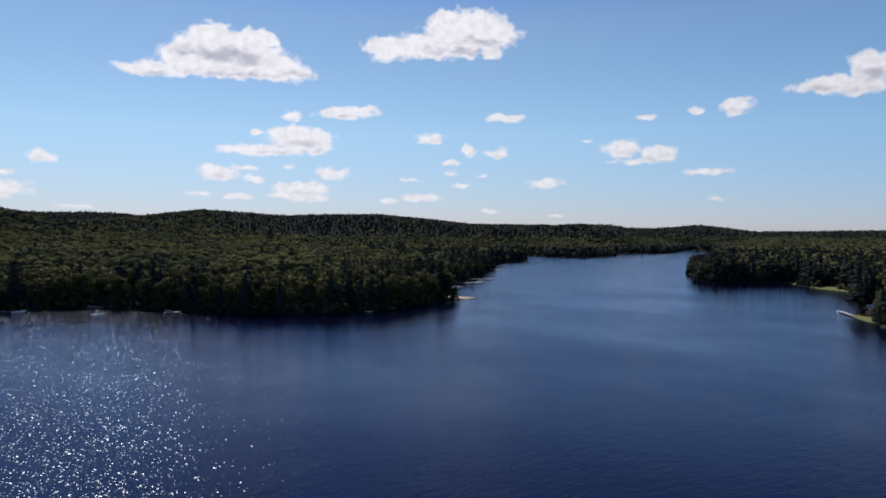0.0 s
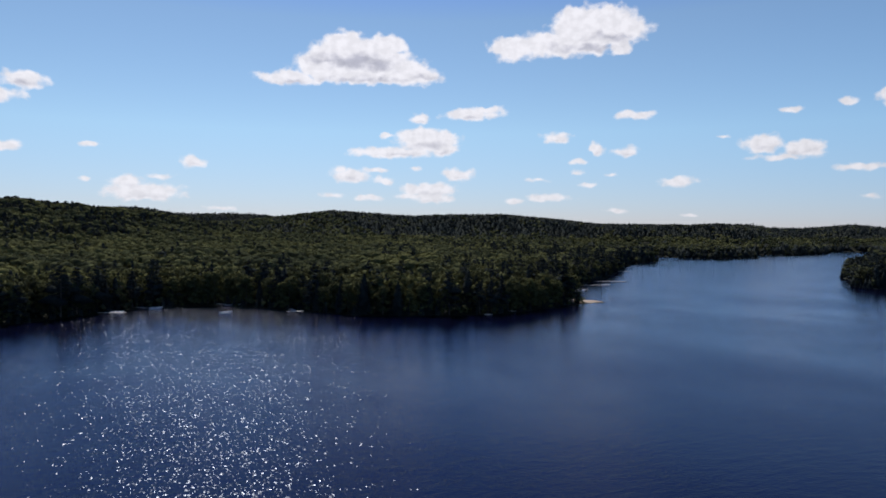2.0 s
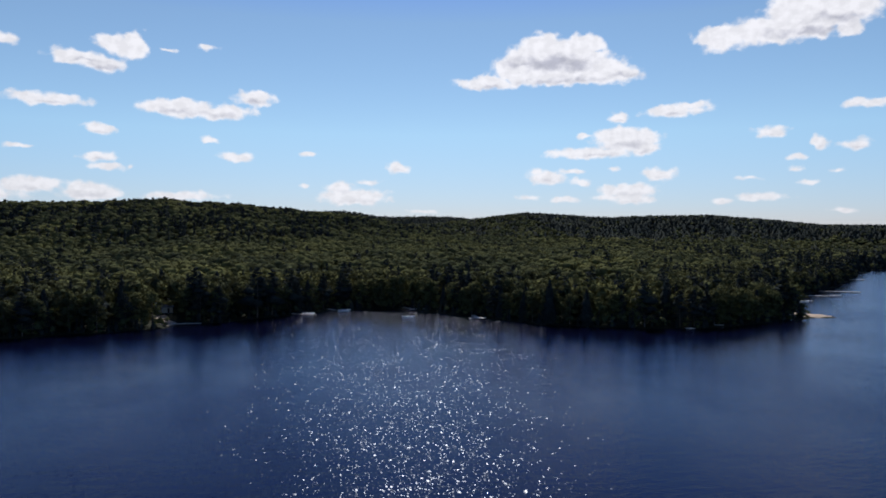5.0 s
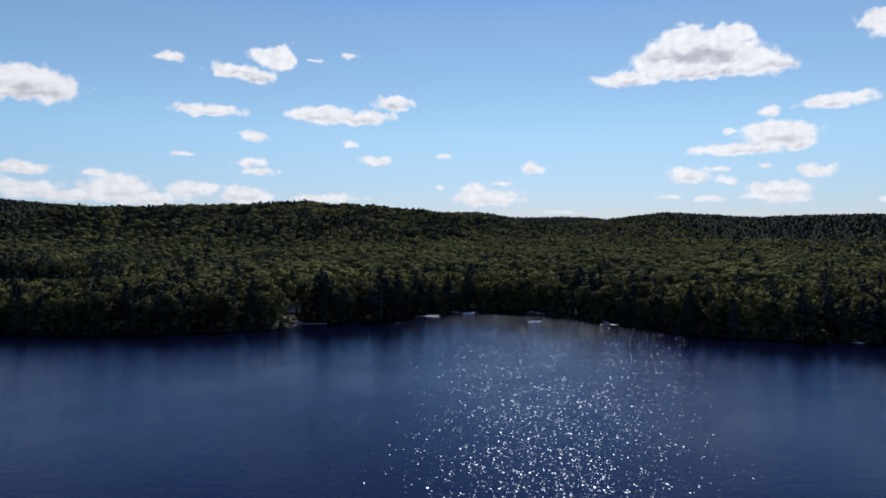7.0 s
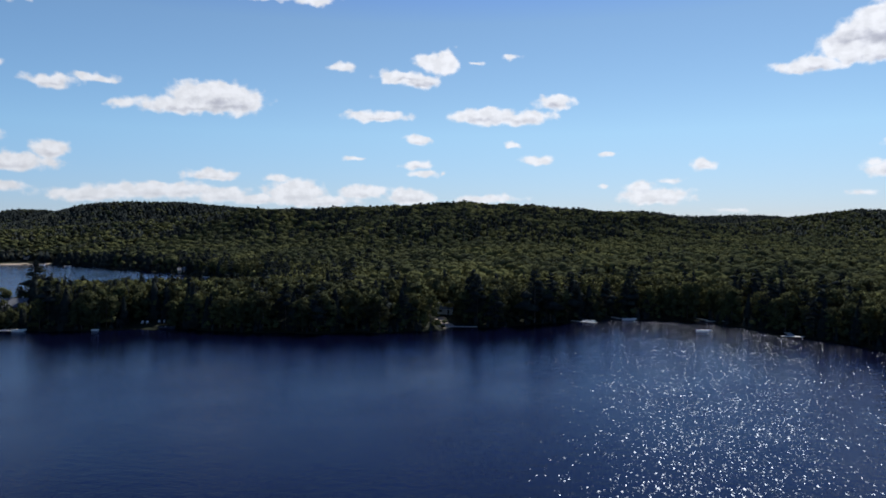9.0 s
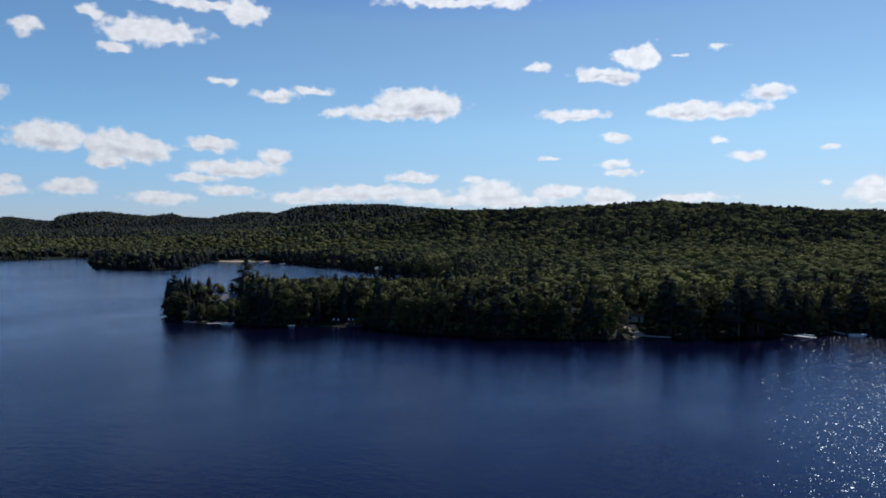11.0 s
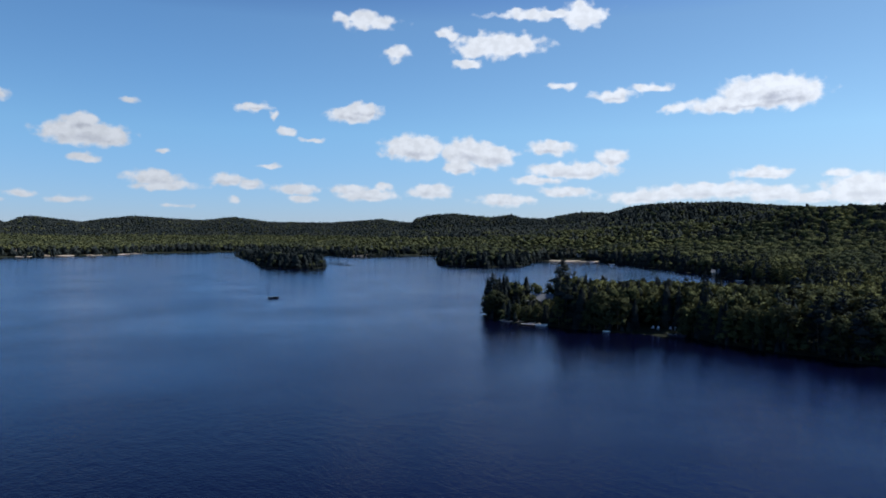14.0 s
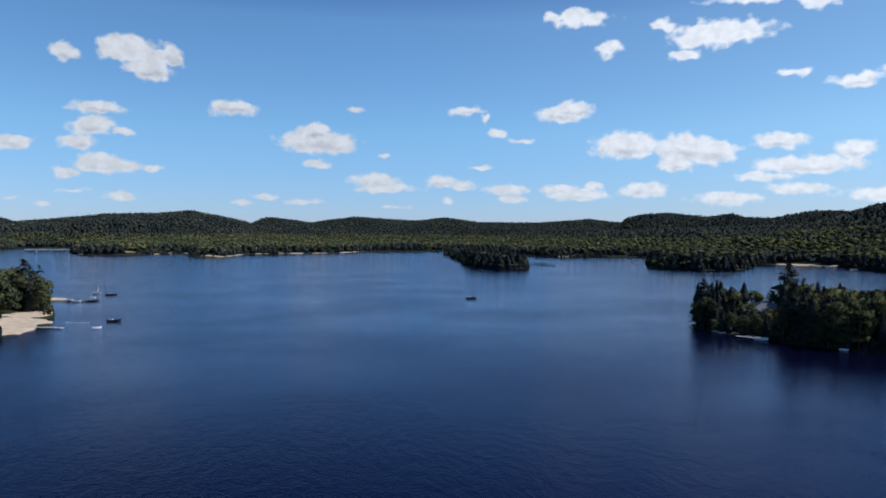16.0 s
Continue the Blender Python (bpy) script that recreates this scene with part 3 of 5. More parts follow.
land_mesh.polygons.foreach_set("use_smooth", np.ones(len(land_mesh.polygons), bool))
tagged(new("ground", land_mesh), "wooded hilly lake shore with dark forest floor", "ground", kind="structure")

bm = bmesh.new()
bmesh.ops.create_circle(bm, cap_ends=True, segments=96, radius=4600)
tagged(part("water", bm, WATER), "dark blue lake water ruffled by light wind", "lake", kind="structure")

# ------------------------------------------------------------------ trees
rng = np.random.default_rng(7)


def sprays(centres, normals, size, out, slim=1.0):
    """Three-cornered sprays of leaves at the centres, lying roughly across the normals; returns their corners and the
    way each one's leaves face, which is out of the crown."""
    n = len(centres)
    u = np.cross(normals, rng.normal(size=(n, 3)))
    u /= np.linalg.norm(u, axis=1, keepdims=True) + 1e-9
    v = np.cross(normals, u)
    s = size * rng.uniform(0.6, 1.35, (n, 1))
    a = rng.uniform(0, 6.28, n)
    corners = []
    for k in range(3):
        w = a + k * 2.094 + rng.uniform(-0.4, 0.4, n)
        corners.append(centres + s * (np.cos(w)[:, None] * u + slim * np.sin(w)[:, None] * v))
    p = np.stack(corners, 1)
    lie = out / (np.linalg.norm(out, axis=1, keepdims=True) + 1e-9) + rng.normal(size=(n, 3)) * 0.16
    lie /= np.linalg.norm(lie, axis=1, keepdims=True)
    wrong = (np.cross(p[:, 1] - p[:, 0], p[:, 2] - p[:, 0]) * lie).sum(1) < 0
    p[wrong] = p[wrong][:, ::-1]
    return p.reshape(-1, 3), np.repeat(lie, 3, axis=0)


ICO = [(0, 0, 1)] + [(0.894 * math.cos(1.2566 * k), 0.894 * math.sin(1.2566 * k), 0.447) for k in range(5)] \
    + [(0.894 * math.cos(1.2566 * k + 0.628), 0.894 * math.sin(1.2566 * k + 0.628), -0.447) for k in range(5)] + [(0, 0, -1)]
ICO_FACES = [(0, 1 + k, 1 + (k + 1) % 5) for k in range(5)] + [(1 + k, 6 + k, 1 + (k + 1) % 5) for k in range(5)] \
    + [(6 + k, 6 + (k + 1) % 5, 1 + (k + 1) % 5) for k in range(5)] + [(11, 6 + (k + 1) % 5, 6 + k) for k in range(5)]
OCTA = [(0, 0, 1), (1, 0, -0.1), (0, 1, -0.1), (-1, 0, -0.1), (0, -1, -0.1), (0, 0, -0.8)]
OCTA_FACES = [(0, 1, 2), (0, 2, 3), (0, 3, 4), (0, 4, 1), (5, 2, 1), (5, 3, 2), (5, 4, 3), (5, 1, 4)]


def clumps(boughs, flat, fine, fill=1.0):
    """The dense inner leaf mass of each bough, an uneven rounded clump; rows of corners and the way they face."""
    points, faces = (ICO, ICO_FACES) if fine else (OCTA, OCTA_FACES)
    corners, lies = [], []
    for (x, y, z, size), tall in zip(boughs, np.broadcast_to(flat, len(boughs))):
        a = rng.uniform(0, 6.28)
        p = np.array(points) @ np.array([[math.cos(a), math.sin(a), 0], [-math.sin(a), math.cos(a), 0], [0, 0, 1]])
        q = p * rng.uniform(0.75, 1.15, (len(p), 1)) * np.array([1.12, 1.12, tall]) * size * fill + np.array([x, y, z])
        out = p + 0.5 * np.array([x, y, z - 0.55]) / 0.3
        out /= np.linalg.norm(out, axis=1, keepdims=True)
        f = np.array(faces).ravel()
        corners.append(q[f])
        lies.append(out[f])
    return np.concatenate(corners), np.concatenate(lies)


def both(a, b):
    return np.concatenate([a[0], b[0]]), np.concatenate([a[1], b[1]])


def broad_crown(count, size, low, few, fine):
    """Crown of a broad-leaved tree of unit height 1: leafy boughs with ragged sprays of leaves over them, gaps between them."""
    small = few < 5
    boughs = [(0, 0, 0.76, 0.23)] if small else [(0, 0, 0.88, 0.10), (0.03, 0.02, 0.72, 0.13)]
    side_boughs = few - len(boughs)
    for k in range(side_boughs):
        h = low + (0.88 - low) * (k + rng.uniform(0.1, 0.9)) / side_boughs
        reach = (0.16 if small else 0.21) * math.sin(min(1, (1.04 - h) / 0.5) * 1.57) * rng.uniform(0.7, 1.25)
        a = k * 2.4 + rng.uniform(-0.6, 0.6)
        boughs.append((reach * math.cos(a), reach * math.sin(a), h, rng.uniform(0.16, 0.23) if small else rng.uniform(0.09, 0.14)))
    b = np.array(boughs)[rng.integers(0, len(boughs), count)]
    d = rng.normal(size=(count, 3))
    d[:, 2] = np.abs(d[:, 2]) * 1.1 - 0.30
    d /= np.linalg.norm(d, axis=1, keepdims=True)
    c = b[:, :3] + d * b[:, 3:4] * rng.uniform(0.85 if small else 0.65, 1.15 if small else 1.3, (count, 1)) * np.array([1.15, 1.15, 0.85])
    whole = c - np.array([0, 0, 0.55])
    whole /= np.linalg.norm(whole, axis=1, keepdims=True)
    return both(clumps(boughs, 0.85, fine, 0.9 if small else 0.68),
                sprays(c, d + rng.normal(size=(count, 3)) * (0.25 if small else 0.45), size, 0.6 * d + 0.4 * whole))


def cone_crown(count, size, slender, tiers):
    """Crown of a spruce or cedar of unit height 1: a dense ragged cone down to the ground."""
    h = 0.06 + 0.94 * rng.uniform(0, 1, count) ** 1.25
    a = rng.uniform(0, 6.28, count)
    turn = rng.uniform(0, 6.28)
    wide = slender * (1.01 - h) ** 0.72 * (0.85 + 0.15 * np.sin(a * 4 + h * 9 + turn))
    q = wide * rng.uniform(0.7, 1.12, count)
    c = np.stack([q * np.cos(a), q * np.sin(a), h - q * 0.25], 1)
    d = np.stack([np.cos(a), np.sin(a), np.full(count, 0.75)], 1) + rng.normal(size=(count, 3)) * 0.3
    boughs = [(0, 0, 0.10 + 0.86 * k / tiers, 0.9 * slender * (1 - k / tiers) ** 0.72) for k in range(tiers)]
    core = clumps(boughs, [min(0.95 - b[2], 1.3 / tiers) / b[3] for b in boughs], False)
    return both(core, sprays(c, d, size, np.stack([np.cos(a), np.sin(a), np.full(count, 0.5)], 1), 0.75))


def pine_crown(count, size, slender, tiers):
    """Crown of a white pine of unit height 1: flat boughs of uneven reach, widest some way below the top."""
    boughs = []
    for k in range(26):
        h = 0.16 + 0.82 * (k + rng.uniform(0, 0.8)) / 26
        reach = slender * min(1.0, (1.03 - h) / 0.55) * rng.uniform(0.65, 1.1)
        a = k * 2.4 + rng.uniform(-0.5, 0.5)
        boughs.append((reach * 0.6 * math.cos(a), reach * 0.6 * math.sin(a), h, reach * 0.6 + 0.02))
    b = np.array(boughs)[rng.integers(0, 26, count)]
    d = rng.normal(size=(count, 3))
    d /= np.linalg.norm(d, axis=1, keepdims=True)
    c = b[:, :3] + d * b[:, 3:4] * rng.uniform(0.5, 1.08, (count, 1)) * np.array([1, 1, 0.45])
    core = clumps([boughs[int(j)] for j in np.linspace(3, 24, 2 * tiers)], 0.55, False)
    return both(core, sprays(c, d * np.array([0.6, 0.6, 1.0]) + np.array([0, 0, 0.5]) + rng.normal(size=(count, 3)) * 0.3, size,
                             d + c * np.array([2.0, 2.0, 0]) + np.array([0, 0, 0.25]), 0.75))


def crown_kinds(count, size, low, few, fine=True, tiers=3):
    """A few shapes of each kind at one fineness; few: boughs of a broad crown; tiers: of a conifer."""
    more = count * (3 if few < 5 else 1)
    return {"broad": [broad_crown(count, size, low, few, fine) for k in range(7)],
            "cone": [cone_crown(more, size * 0.85, 0.22 + 0.02 * k, tiers) for k in range(4)],
            "pine": [pine_crown(more, size * 0.9, 0.26 + 0.02 * k, tiers) for k in range(4)]}


def stand_of_trees(name, spots, kinds, label, material_of):
    """Many trees in one mesh for each foliage. spots: rows of x, y, z, height, spread, turn, kind (0 broad, 1 cone, 2 pine)."""
    for mat, members in material_of:
        verts, lies = [], []
        for kind, key in members:
            mine = spots[spots[:, 6] == kind]
            for k, (shape, lie) in enumerate(kinds[key]):
                some = mine[k::len(kinds[key])]
                if not len(some):
                    continue
                c, s = np.cos(some[:, 5])[:, None], np.sin(some[:, 5])[:, None]
                wide = (some[:, 3] * some[:, 4])[:, None]
                x = (shape[None, :, 0] * c - shape[None, :, 1] * s) * wide + some[:, 0:1]
                y = (shape[None, :, 0] * s + shape[None, :, 1] * c) * wide + some[:, 1:2]
                z = shape[None, :, 2] * some[:, 3:4] + some[:, 2:3]
                verts.append(np.stack([x, y, z], -1).reshape(-1, 3))
                lies.append(np.stack([lie[None, :, 0] * c - lie[None, :, 1] * s, lie[None, :, 0] * s + lie[None, :, 1] * c,
                                      np.broadcast_to(lie[None, :, 2], x.shape)], -1).reshape(-1, 3))
        if verts:
            verts = np.concatenate(verts)
            me = facing(mesh_of(name, verts, np.arange(len(verts)).reshape(-1, 3), mat), np.concatenate(lies))
            tagged(new(name, me), label, "woods", kind="stuff")


def scatter(spacing, r0, r1, b0, b1):
    """Spots on an uneven grid inside a ring sector round MID."""
    n = int(2 * r1 / spacing)
    x, y = np.meshgrid((np.arange(n) - n / 2) * spacing, (np.arange(n) - n / 2) * spacing)
    x = x.ravel() + rng.uniform(-0.45, 0.45, n * n) * spacing
    y = y.ravel() + rng.uniform(-0.45, 0.45, n * n) * spacing
    r, b = np.hypot(x, y), np.degrees(np.arctan2(-x, y))
    ok = (r > r0) & (r < r1) & (b > b0) & (b < b1)
    return x[ok] + MID[0], y[ok] + MID[1]


def dress(x, y, sd, low, high):
    """Turns spots into trees: height, spread, turn and kind; more conifers near the water, in patches, and on hills,
    where dark needles imitate shade and haze.
    """
    n = len(x)
    patch = ripple(x, y, 55, 8) + 0.7 * ripple(x, y, 160, 9)
    g = ground(x, y, sd)
    away = np.hypot(x - MID[0], y - MID[1]) > 700
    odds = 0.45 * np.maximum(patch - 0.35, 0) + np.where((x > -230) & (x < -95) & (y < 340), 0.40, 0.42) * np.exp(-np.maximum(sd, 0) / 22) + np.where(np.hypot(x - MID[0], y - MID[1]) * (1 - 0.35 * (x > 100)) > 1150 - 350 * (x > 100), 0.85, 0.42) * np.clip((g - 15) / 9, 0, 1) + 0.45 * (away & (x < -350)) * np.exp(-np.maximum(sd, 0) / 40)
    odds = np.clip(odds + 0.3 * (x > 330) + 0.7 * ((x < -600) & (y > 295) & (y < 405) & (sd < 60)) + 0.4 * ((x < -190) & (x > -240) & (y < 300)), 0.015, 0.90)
    odds = np.where(away, np.clip((odds + 0.15 * ripple(x, y, 120, 15) - 0.5) * 2.4 + 0.5, 0.08, 0.92), odds)  # purer stands far off: needle colour darkens the ridges in place of haze and shade
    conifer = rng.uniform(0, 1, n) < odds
    pine = conifer & (rng.uniform(0, 1, n) < np.where((x < -105) & (x > -240) & (y < 335), 0.08, 0.45)) & ~away
    even = np.where(sd > 30, 0.45, 1.0)
    h = ((low + high) / 2 + (high - low) * (even * rng.uniform(-0.5, 0.5, n) + 0.18 * ripple(x, y, 70, 14))) * np.where(pine, 1.2, np.where(conifer, np.where(away, 0.97, 1.03), 0.92))
    for cx, cy, cr, top in LOW_TREES:
        h = np.where(np.hypot(x - cx, y - cy) < cr, np.minimum(h, top * rng.uniform(0.7, 1.0, n)), h)
    spread = np.where(conifer, np.where(away, 1.9, 1.0), np.where(away, 1.4, np.where(sd > 30, 1.22, 0.95)) * rng.uniform(0.85, 1.2, n))
    return np.stack([x, y, g - 0.15, h, spread, rng.uniform(0, 6.28, n), np.where(pine, 2, np.where(conifer, 1, 0))], 1)


LOW_TREES = [(-197, 248, 9, 8.5), (-190, 251, 9, 8.5), (-199, 255, 6, 8.5), (-191, 244, 8, 8.5), (-183, 249, 7, 8.5)]


def in_clearing(x, y):
    """Open places round the cottages and landings."""
    out = np.zeros(x.shape, bool)
    for cx, cy, cr in CLEARINGS:
        out |= np.hypot(x - cx, y - cy) < cr
    return out


CLEARINGS = [(-142, 262, 6.5), (-148, 260, 4), (-288, 10, 8), (-276, 13, 8), (-262, 16, 8), (206, 287, 9), (214, 284, 8), (-44, 292, 6.5), (-47, 300, 5.5), (-48, 308, 3), (-203, 260, 7), (-268, 8, 9), (-285, 5, 8), (-300, 4, 7), (-252, 8, 8), (-246, 7, 8), (-376, -7, 15),
             (292, 137, 7), (299, 134, 6), (287, 131, 5), (450, 252, 9), (426, 218, 7), (-656, 688, 13), (-668, 676, 9), (-638, 698, 12), (-616, 702, 9), (-690, 715, 7), (-349, 572, 5),
             (-144, 264, 4), (-1342, 236, 9), (-1330, 240, 7), (-1230, 106, 7)]
KIND_MATS = ((BROADLEAF, ((0, "broad"),)), (NEEDLES, ((1, "cone"), (2, "pine"))))

# woods along the water, up to some 50 m inland
x, y = scatter(4.6, 150, 620, -80, 112)
px, py = scatter(4.3, 150, 420, 15, 60)
point = (px < -105) & (py < 335)  # the wooded point is denser
x, y = np.concatenate([x, px[point]]), np.concatenate([y, py[point]])
sd = inland(x, y)
ok = (sd > 0.8) & (sd < 48) & ~in_clearing(x, y) & ((np.hypot(x - MID[0], y - MID[1]) < 470) | (sd < 22))
near = dress(x[ok], y[ok], sd[ok], 10.0, 15.5)
near_sd = sd[ok]
tall = np.array([(-204, 273, 2.2, 21.5, 1.0, 0.4, 2), (-319, -2, 1.5, 20.5, 1.0, 1.9, 2), (-316, -3, 1.0, 14, 1.2, 2.2, 0), (-308, -8, 1.0, 13, 1.2, 0.3, 0),
                 (-219, 246, 0.6, 14.5, 0.9, 1.0, 1), (-216, 252, 0.8, 15.5, 0.9, 3.0, 1), (-35, 301, 1.2, 19, 1.0, 2.0, 2), (-13, 305, 1.0, 19, 1.0, 4.0, 2),
                 (-8, 312, 1.0, 18, 1.0, 5.0, 2)])
near, near_sd = np.concatenate([tall, near]), np.concatenate([np.full(len(tall), 3.0), near_sd])
edge_range = np.hypot(near[:, 0] - MID[0], near[:, 1] - MID[1])
front = (near_sd < 6.5) & (edge_range < 345)
single = np.where(front)[0][:300]
joined = np.setdiff1d(np.arange(len(near)), single)
stand_of_trees("shore_woods", near[joined], crown_kinds(150, 0.050, 0.20, 9, False), "mixed shore woods of dark conifers and green broadleaf trees", KIND_MATS)

# the outermost trees stand singly
def trunk_mesh(limbs, straight):
    """A tapered trunk with limbs, of unit height."""
    bm = bmesh.new()

    def limb(a, b, ra, rb):
        a, b = Vector(a), Vector(b)
        turn = (b - a).to_track_quat("Z", "Y").to_matrix().to_4x4()
        m = Matrix.Translation((a + b) / 2) @ turn
        bmesh.ops.create_cone(bm, cap_ends=True, segments=6, radius1=ra, radius2=rb, depth=(b - a).length, matrix=m)

    lean = rng.uniform(-0.02, 0.02, 2)
    limb((0, 0, -0.02), (lean[0], lean[1], 0.5), 0.017, 0.011)
    limb((lean[0], lean[1], 0.5), (lean[0] * straight, lean[1] * straight, 0.95), 0.011, 0.002)
    for k in range(limbs):
        h, a = rng.uniform(0.3, 0.8), rng.uniform(0, 6.28)
        out = 0.2 * (1.05 - h)
        limb((lean[0], lean[1], h), (out * math.cos(a), out * math.sin(a), h + (0.12 if straight > 1 else -0.01)), 0.005, 0.0015)
    me = bpy.data.meshes.new("trunk")
    bm.to_mesh(me)
    bm.free()
    me.materials.append(BARK)
    return me


single_kinds = crown_kinds(1000, 0.030, 0.14, 15, False, 5)
TREE_WORDS = (("broadleaf_tree", "broad", BROADLEAF, "green broadleaf tree leaning over the lake shore"),
              ("conifer_tree", "cone", NEEDLES, "slim dark green conifer at the water's edge"),
              ("pine_tree", "pine", NEEDLES, "tall dark pine with open tiers on the shore"))
first_of = {}
for x, y, z, h, spread, turn, kind in near[single]:
    name, key, mat, words = TREE_WORDS[int(kind)]
    variant = int(rng.integers(0, 4))
    place = Matrix.LocRotScale((x, y, z), Euler((0, 0, turn)), (h * spread, h * spread, h))
    if (key, variant) in first_of:
        first = first_of[key, variant]
        copy_thing(first, place @ Matrix.Diagonal((*first.scale, 1)).inverted())
        continue
    tree = tagged(new(name), words, "tree", "trees along the shore")
    new("trunk", trunk_mesh(7, 2.0 if kind == 0 else 1.0)).parent = tree
    shape, lie = single_kinds[key][variant]
    new("crown", facing(mesh_of("crown", shape, np.arange(len(shape)).reshape(-1, 3), mat), lie)).parent = tree
    tree.matrix_basis = place
    first_of[key, variant] = tree

# low bushes at the water's edge
x, y = scatter(2.3, 150, 480, -80, 112)
sd = inland(x, y)
fx, fy = scatter(4.2, 480, 1500, -80, 112)
fsd = inland(fx, fy)
thin = (fsd > -1.5) & (fsd < 9) & ~((fx < -900) & (fsd < 7) & (ripple(fx, fy, 150, 21) > -0.25))
x, y, sd = np.concatenate([x, fx[thin]]), np.concatenate([y, fy[thin]]), np.concatenate([sd, fsd[thin] * 0.4])
ok = (sd > -0.3) & (sd < 4.5) & ~in_clearing(x, y)
n = int(ok.sum())
bushes = np.stack([x[ok], y[ok], ground(x[ok], y[ok], sd[ok]) - 1.0, rng.uniform(3.0, 5.5, n) * np.where(np.hypot(x[ok], y[ok]) > 500, 1.7, 1.0), rng.uniform(0.8, 1.2, n), rng.uniform(0, 6.28, n),
                   rng.uniform(0, 1, n) < np.where(np.hypot(x[ok], y[ok]) > 500, 0.8, 0.5)], 1)
stand_of_trees("shore_bushes", bushes, crown_kinds(12, 0.12, 0.3, 2, tiers=1), "low green bushes hanging over the water's edge", KIND_MATS)

# woods behind
x, y = scatter(7.3, 240, 900, -80, 115)
sd = inland(x, y)
r = np.hypot(x - MID[0], y - MID[1])
ok = (sd > 2.5) & ((sd > 48) | ((r > 470) & (sd > 22)) | (r > 620)) & ~in_clearing(x, y)
mid = dress(x[ok], y[ok], sd[ok], 10.5, 16.0)
stand_of_trees("inland_woods", mid, crown_kinds(22, 0.085, 0.5, 3), "sunlit mixed forest covering the low ground", KIND_MATS)

# far slopes; the side of a hill that faces away is wooded more thinly
x, y = scatter(8.8, 900, 3000, -80, 115)
sd = inland(x, y)
ok = (sd > np.where(x < -900, 6, 3)) & ~in_clearing(x, y)
x, y, sd = x[ok], y[ok], sd[ok]
g = ground(x, y, sd)
r, b = np.hypot(x - MID[0], y - MID[1]), np.degrees(np.arctan2(-(x - MID[0]), y - MID[1]))
rise = (g + 14 - 32) / r
order = np.argsort(r)
best = np.full(400, -1.0)
show = np.zeros(len(x), bool)
for k in order:
    cell = int((b[k] + 90) * 1.9)
    if rise[k] > best[cell] - 0.006:
        show[k] = True
    best[cell] = max(best[cell], rise[k])
show |= rng.uniform(0, 1, len(x)) < 0.05
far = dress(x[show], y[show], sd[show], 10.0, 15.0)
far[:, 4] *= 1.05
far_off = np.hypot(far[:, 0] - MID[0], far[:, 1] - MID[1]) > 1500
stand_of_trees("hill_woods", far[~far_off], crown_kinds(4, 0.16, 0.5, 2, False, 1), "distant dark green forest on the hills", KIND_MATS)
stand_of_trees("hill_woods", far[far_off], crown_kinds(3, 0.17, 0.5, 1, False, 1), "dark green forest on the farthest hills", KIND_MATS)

# ------------------------------------------------------------------ small built things along the shore


def plain_material(name, low, high, rough=0.7, scale=3.0, metal=0.0):
    """A weathered plain surface with coarse and fine variation."""
    m = Mat(name)
    at = m.node("ShaderNodeTexCoord").outputs["Object"]
    a, b = m.noise(scale, 4.0, 0.6, at), m.noise(scale * 9, 3.0, 0.6, at)
    c = m.mix(m.span(a, 0.3, 0.7), low, high)
    c = m.mix(m.math("MULTIPLY", m.span(b, 0.5, 0.8), 0.35), c, tuple(v * 0.6 for v in low))
    m.surface(c, rough, metal, m.bump(b, 0.3, 0.02))
    return m.mat


PALE_WOOD = plain_material("weathered_pale_wood", (0.44, 0.41, 0.37), (0.62, 0.59, 0.54), 0.42)
DARK_WOOD = plain_material("dark_stained_wood", (0.06, 0.045, 0.035), (0.12, 0.09, 0.07), 0.8)
WHITE_PAINT = plain_material("white_paint", (0.70, 0.70, 0.69), (0.82, 0.82, 0.81), 0.35)
NAVY_PAINT = plain_material("navy_paint", (0.012, 0.016, 0.030), (0.03, 0.035, 0.055), 0.35)
GREY_ROOF = plain_material("grey_shingles", (0.13, 0.13, 0.13), (0.22, 0.22, 0.21), 0.85, 1.2)
TAN_WALL = plain_material("tan_board_wall", (0.30, 0.22, 0.15), (0.42, 0.32, 0.22), 0.8, 1.2)
RED_WALL = plain_material("red_brown_board_wall", (0.22, 0.09, 0.05), (0.34, 0.15, 0.09), 0.8, 1.2)
PALE_WALL = plain_material("pale_board_wall", (0.50, 0.48, 0.44), (0.64, 0.62, 0.57), 0.7, 1.2)
CONCRETE = plain_material("pale_concrete", (0.55, 0.54, 0.52), (0.68, 0.67, 0.64), 0.85, 0.6)
METAL = plain_material("brushed_aluminium", (0.45, 0.46, 0.47), (0.6, 0.61, 0.62), 0.35, 4.0, 1.0)
CANVAS = plain_material("white_canvas", (0.72, 0.71, 0.68), (0.82, 0.81, 0.78), 0.9)
VINYL = plain_material("grey_vinyl", (0.12, 0.12, 0.13), (0.22, 0.22, 0.23), 0.6)


def sand_material(name, low, high):
    m = Mat(name)
    a, b = m.noise(0.35, 4.0), m.noise(14.0, 4.0, 0.7)
    c = m.mix(m.span(a, 0.3, 0.7), low, high)
    m.surface(m.mix(m.math("MULTIPLY", b, 0.4), c, tuple(v * 0.7 for v in low)), 0.95, normal=m.bump(b, 0.4, 0.03), spec=0.2)
    return m.mat


SAND = sand_material("pale_beach_sand", (0.36, 0.27, 0.18), (0.50, 0.40, 0.28))
GRASS = sand_material("shore_grass", (0.09, 0.11, 0.03), (0.16, 0.16, 0.05))


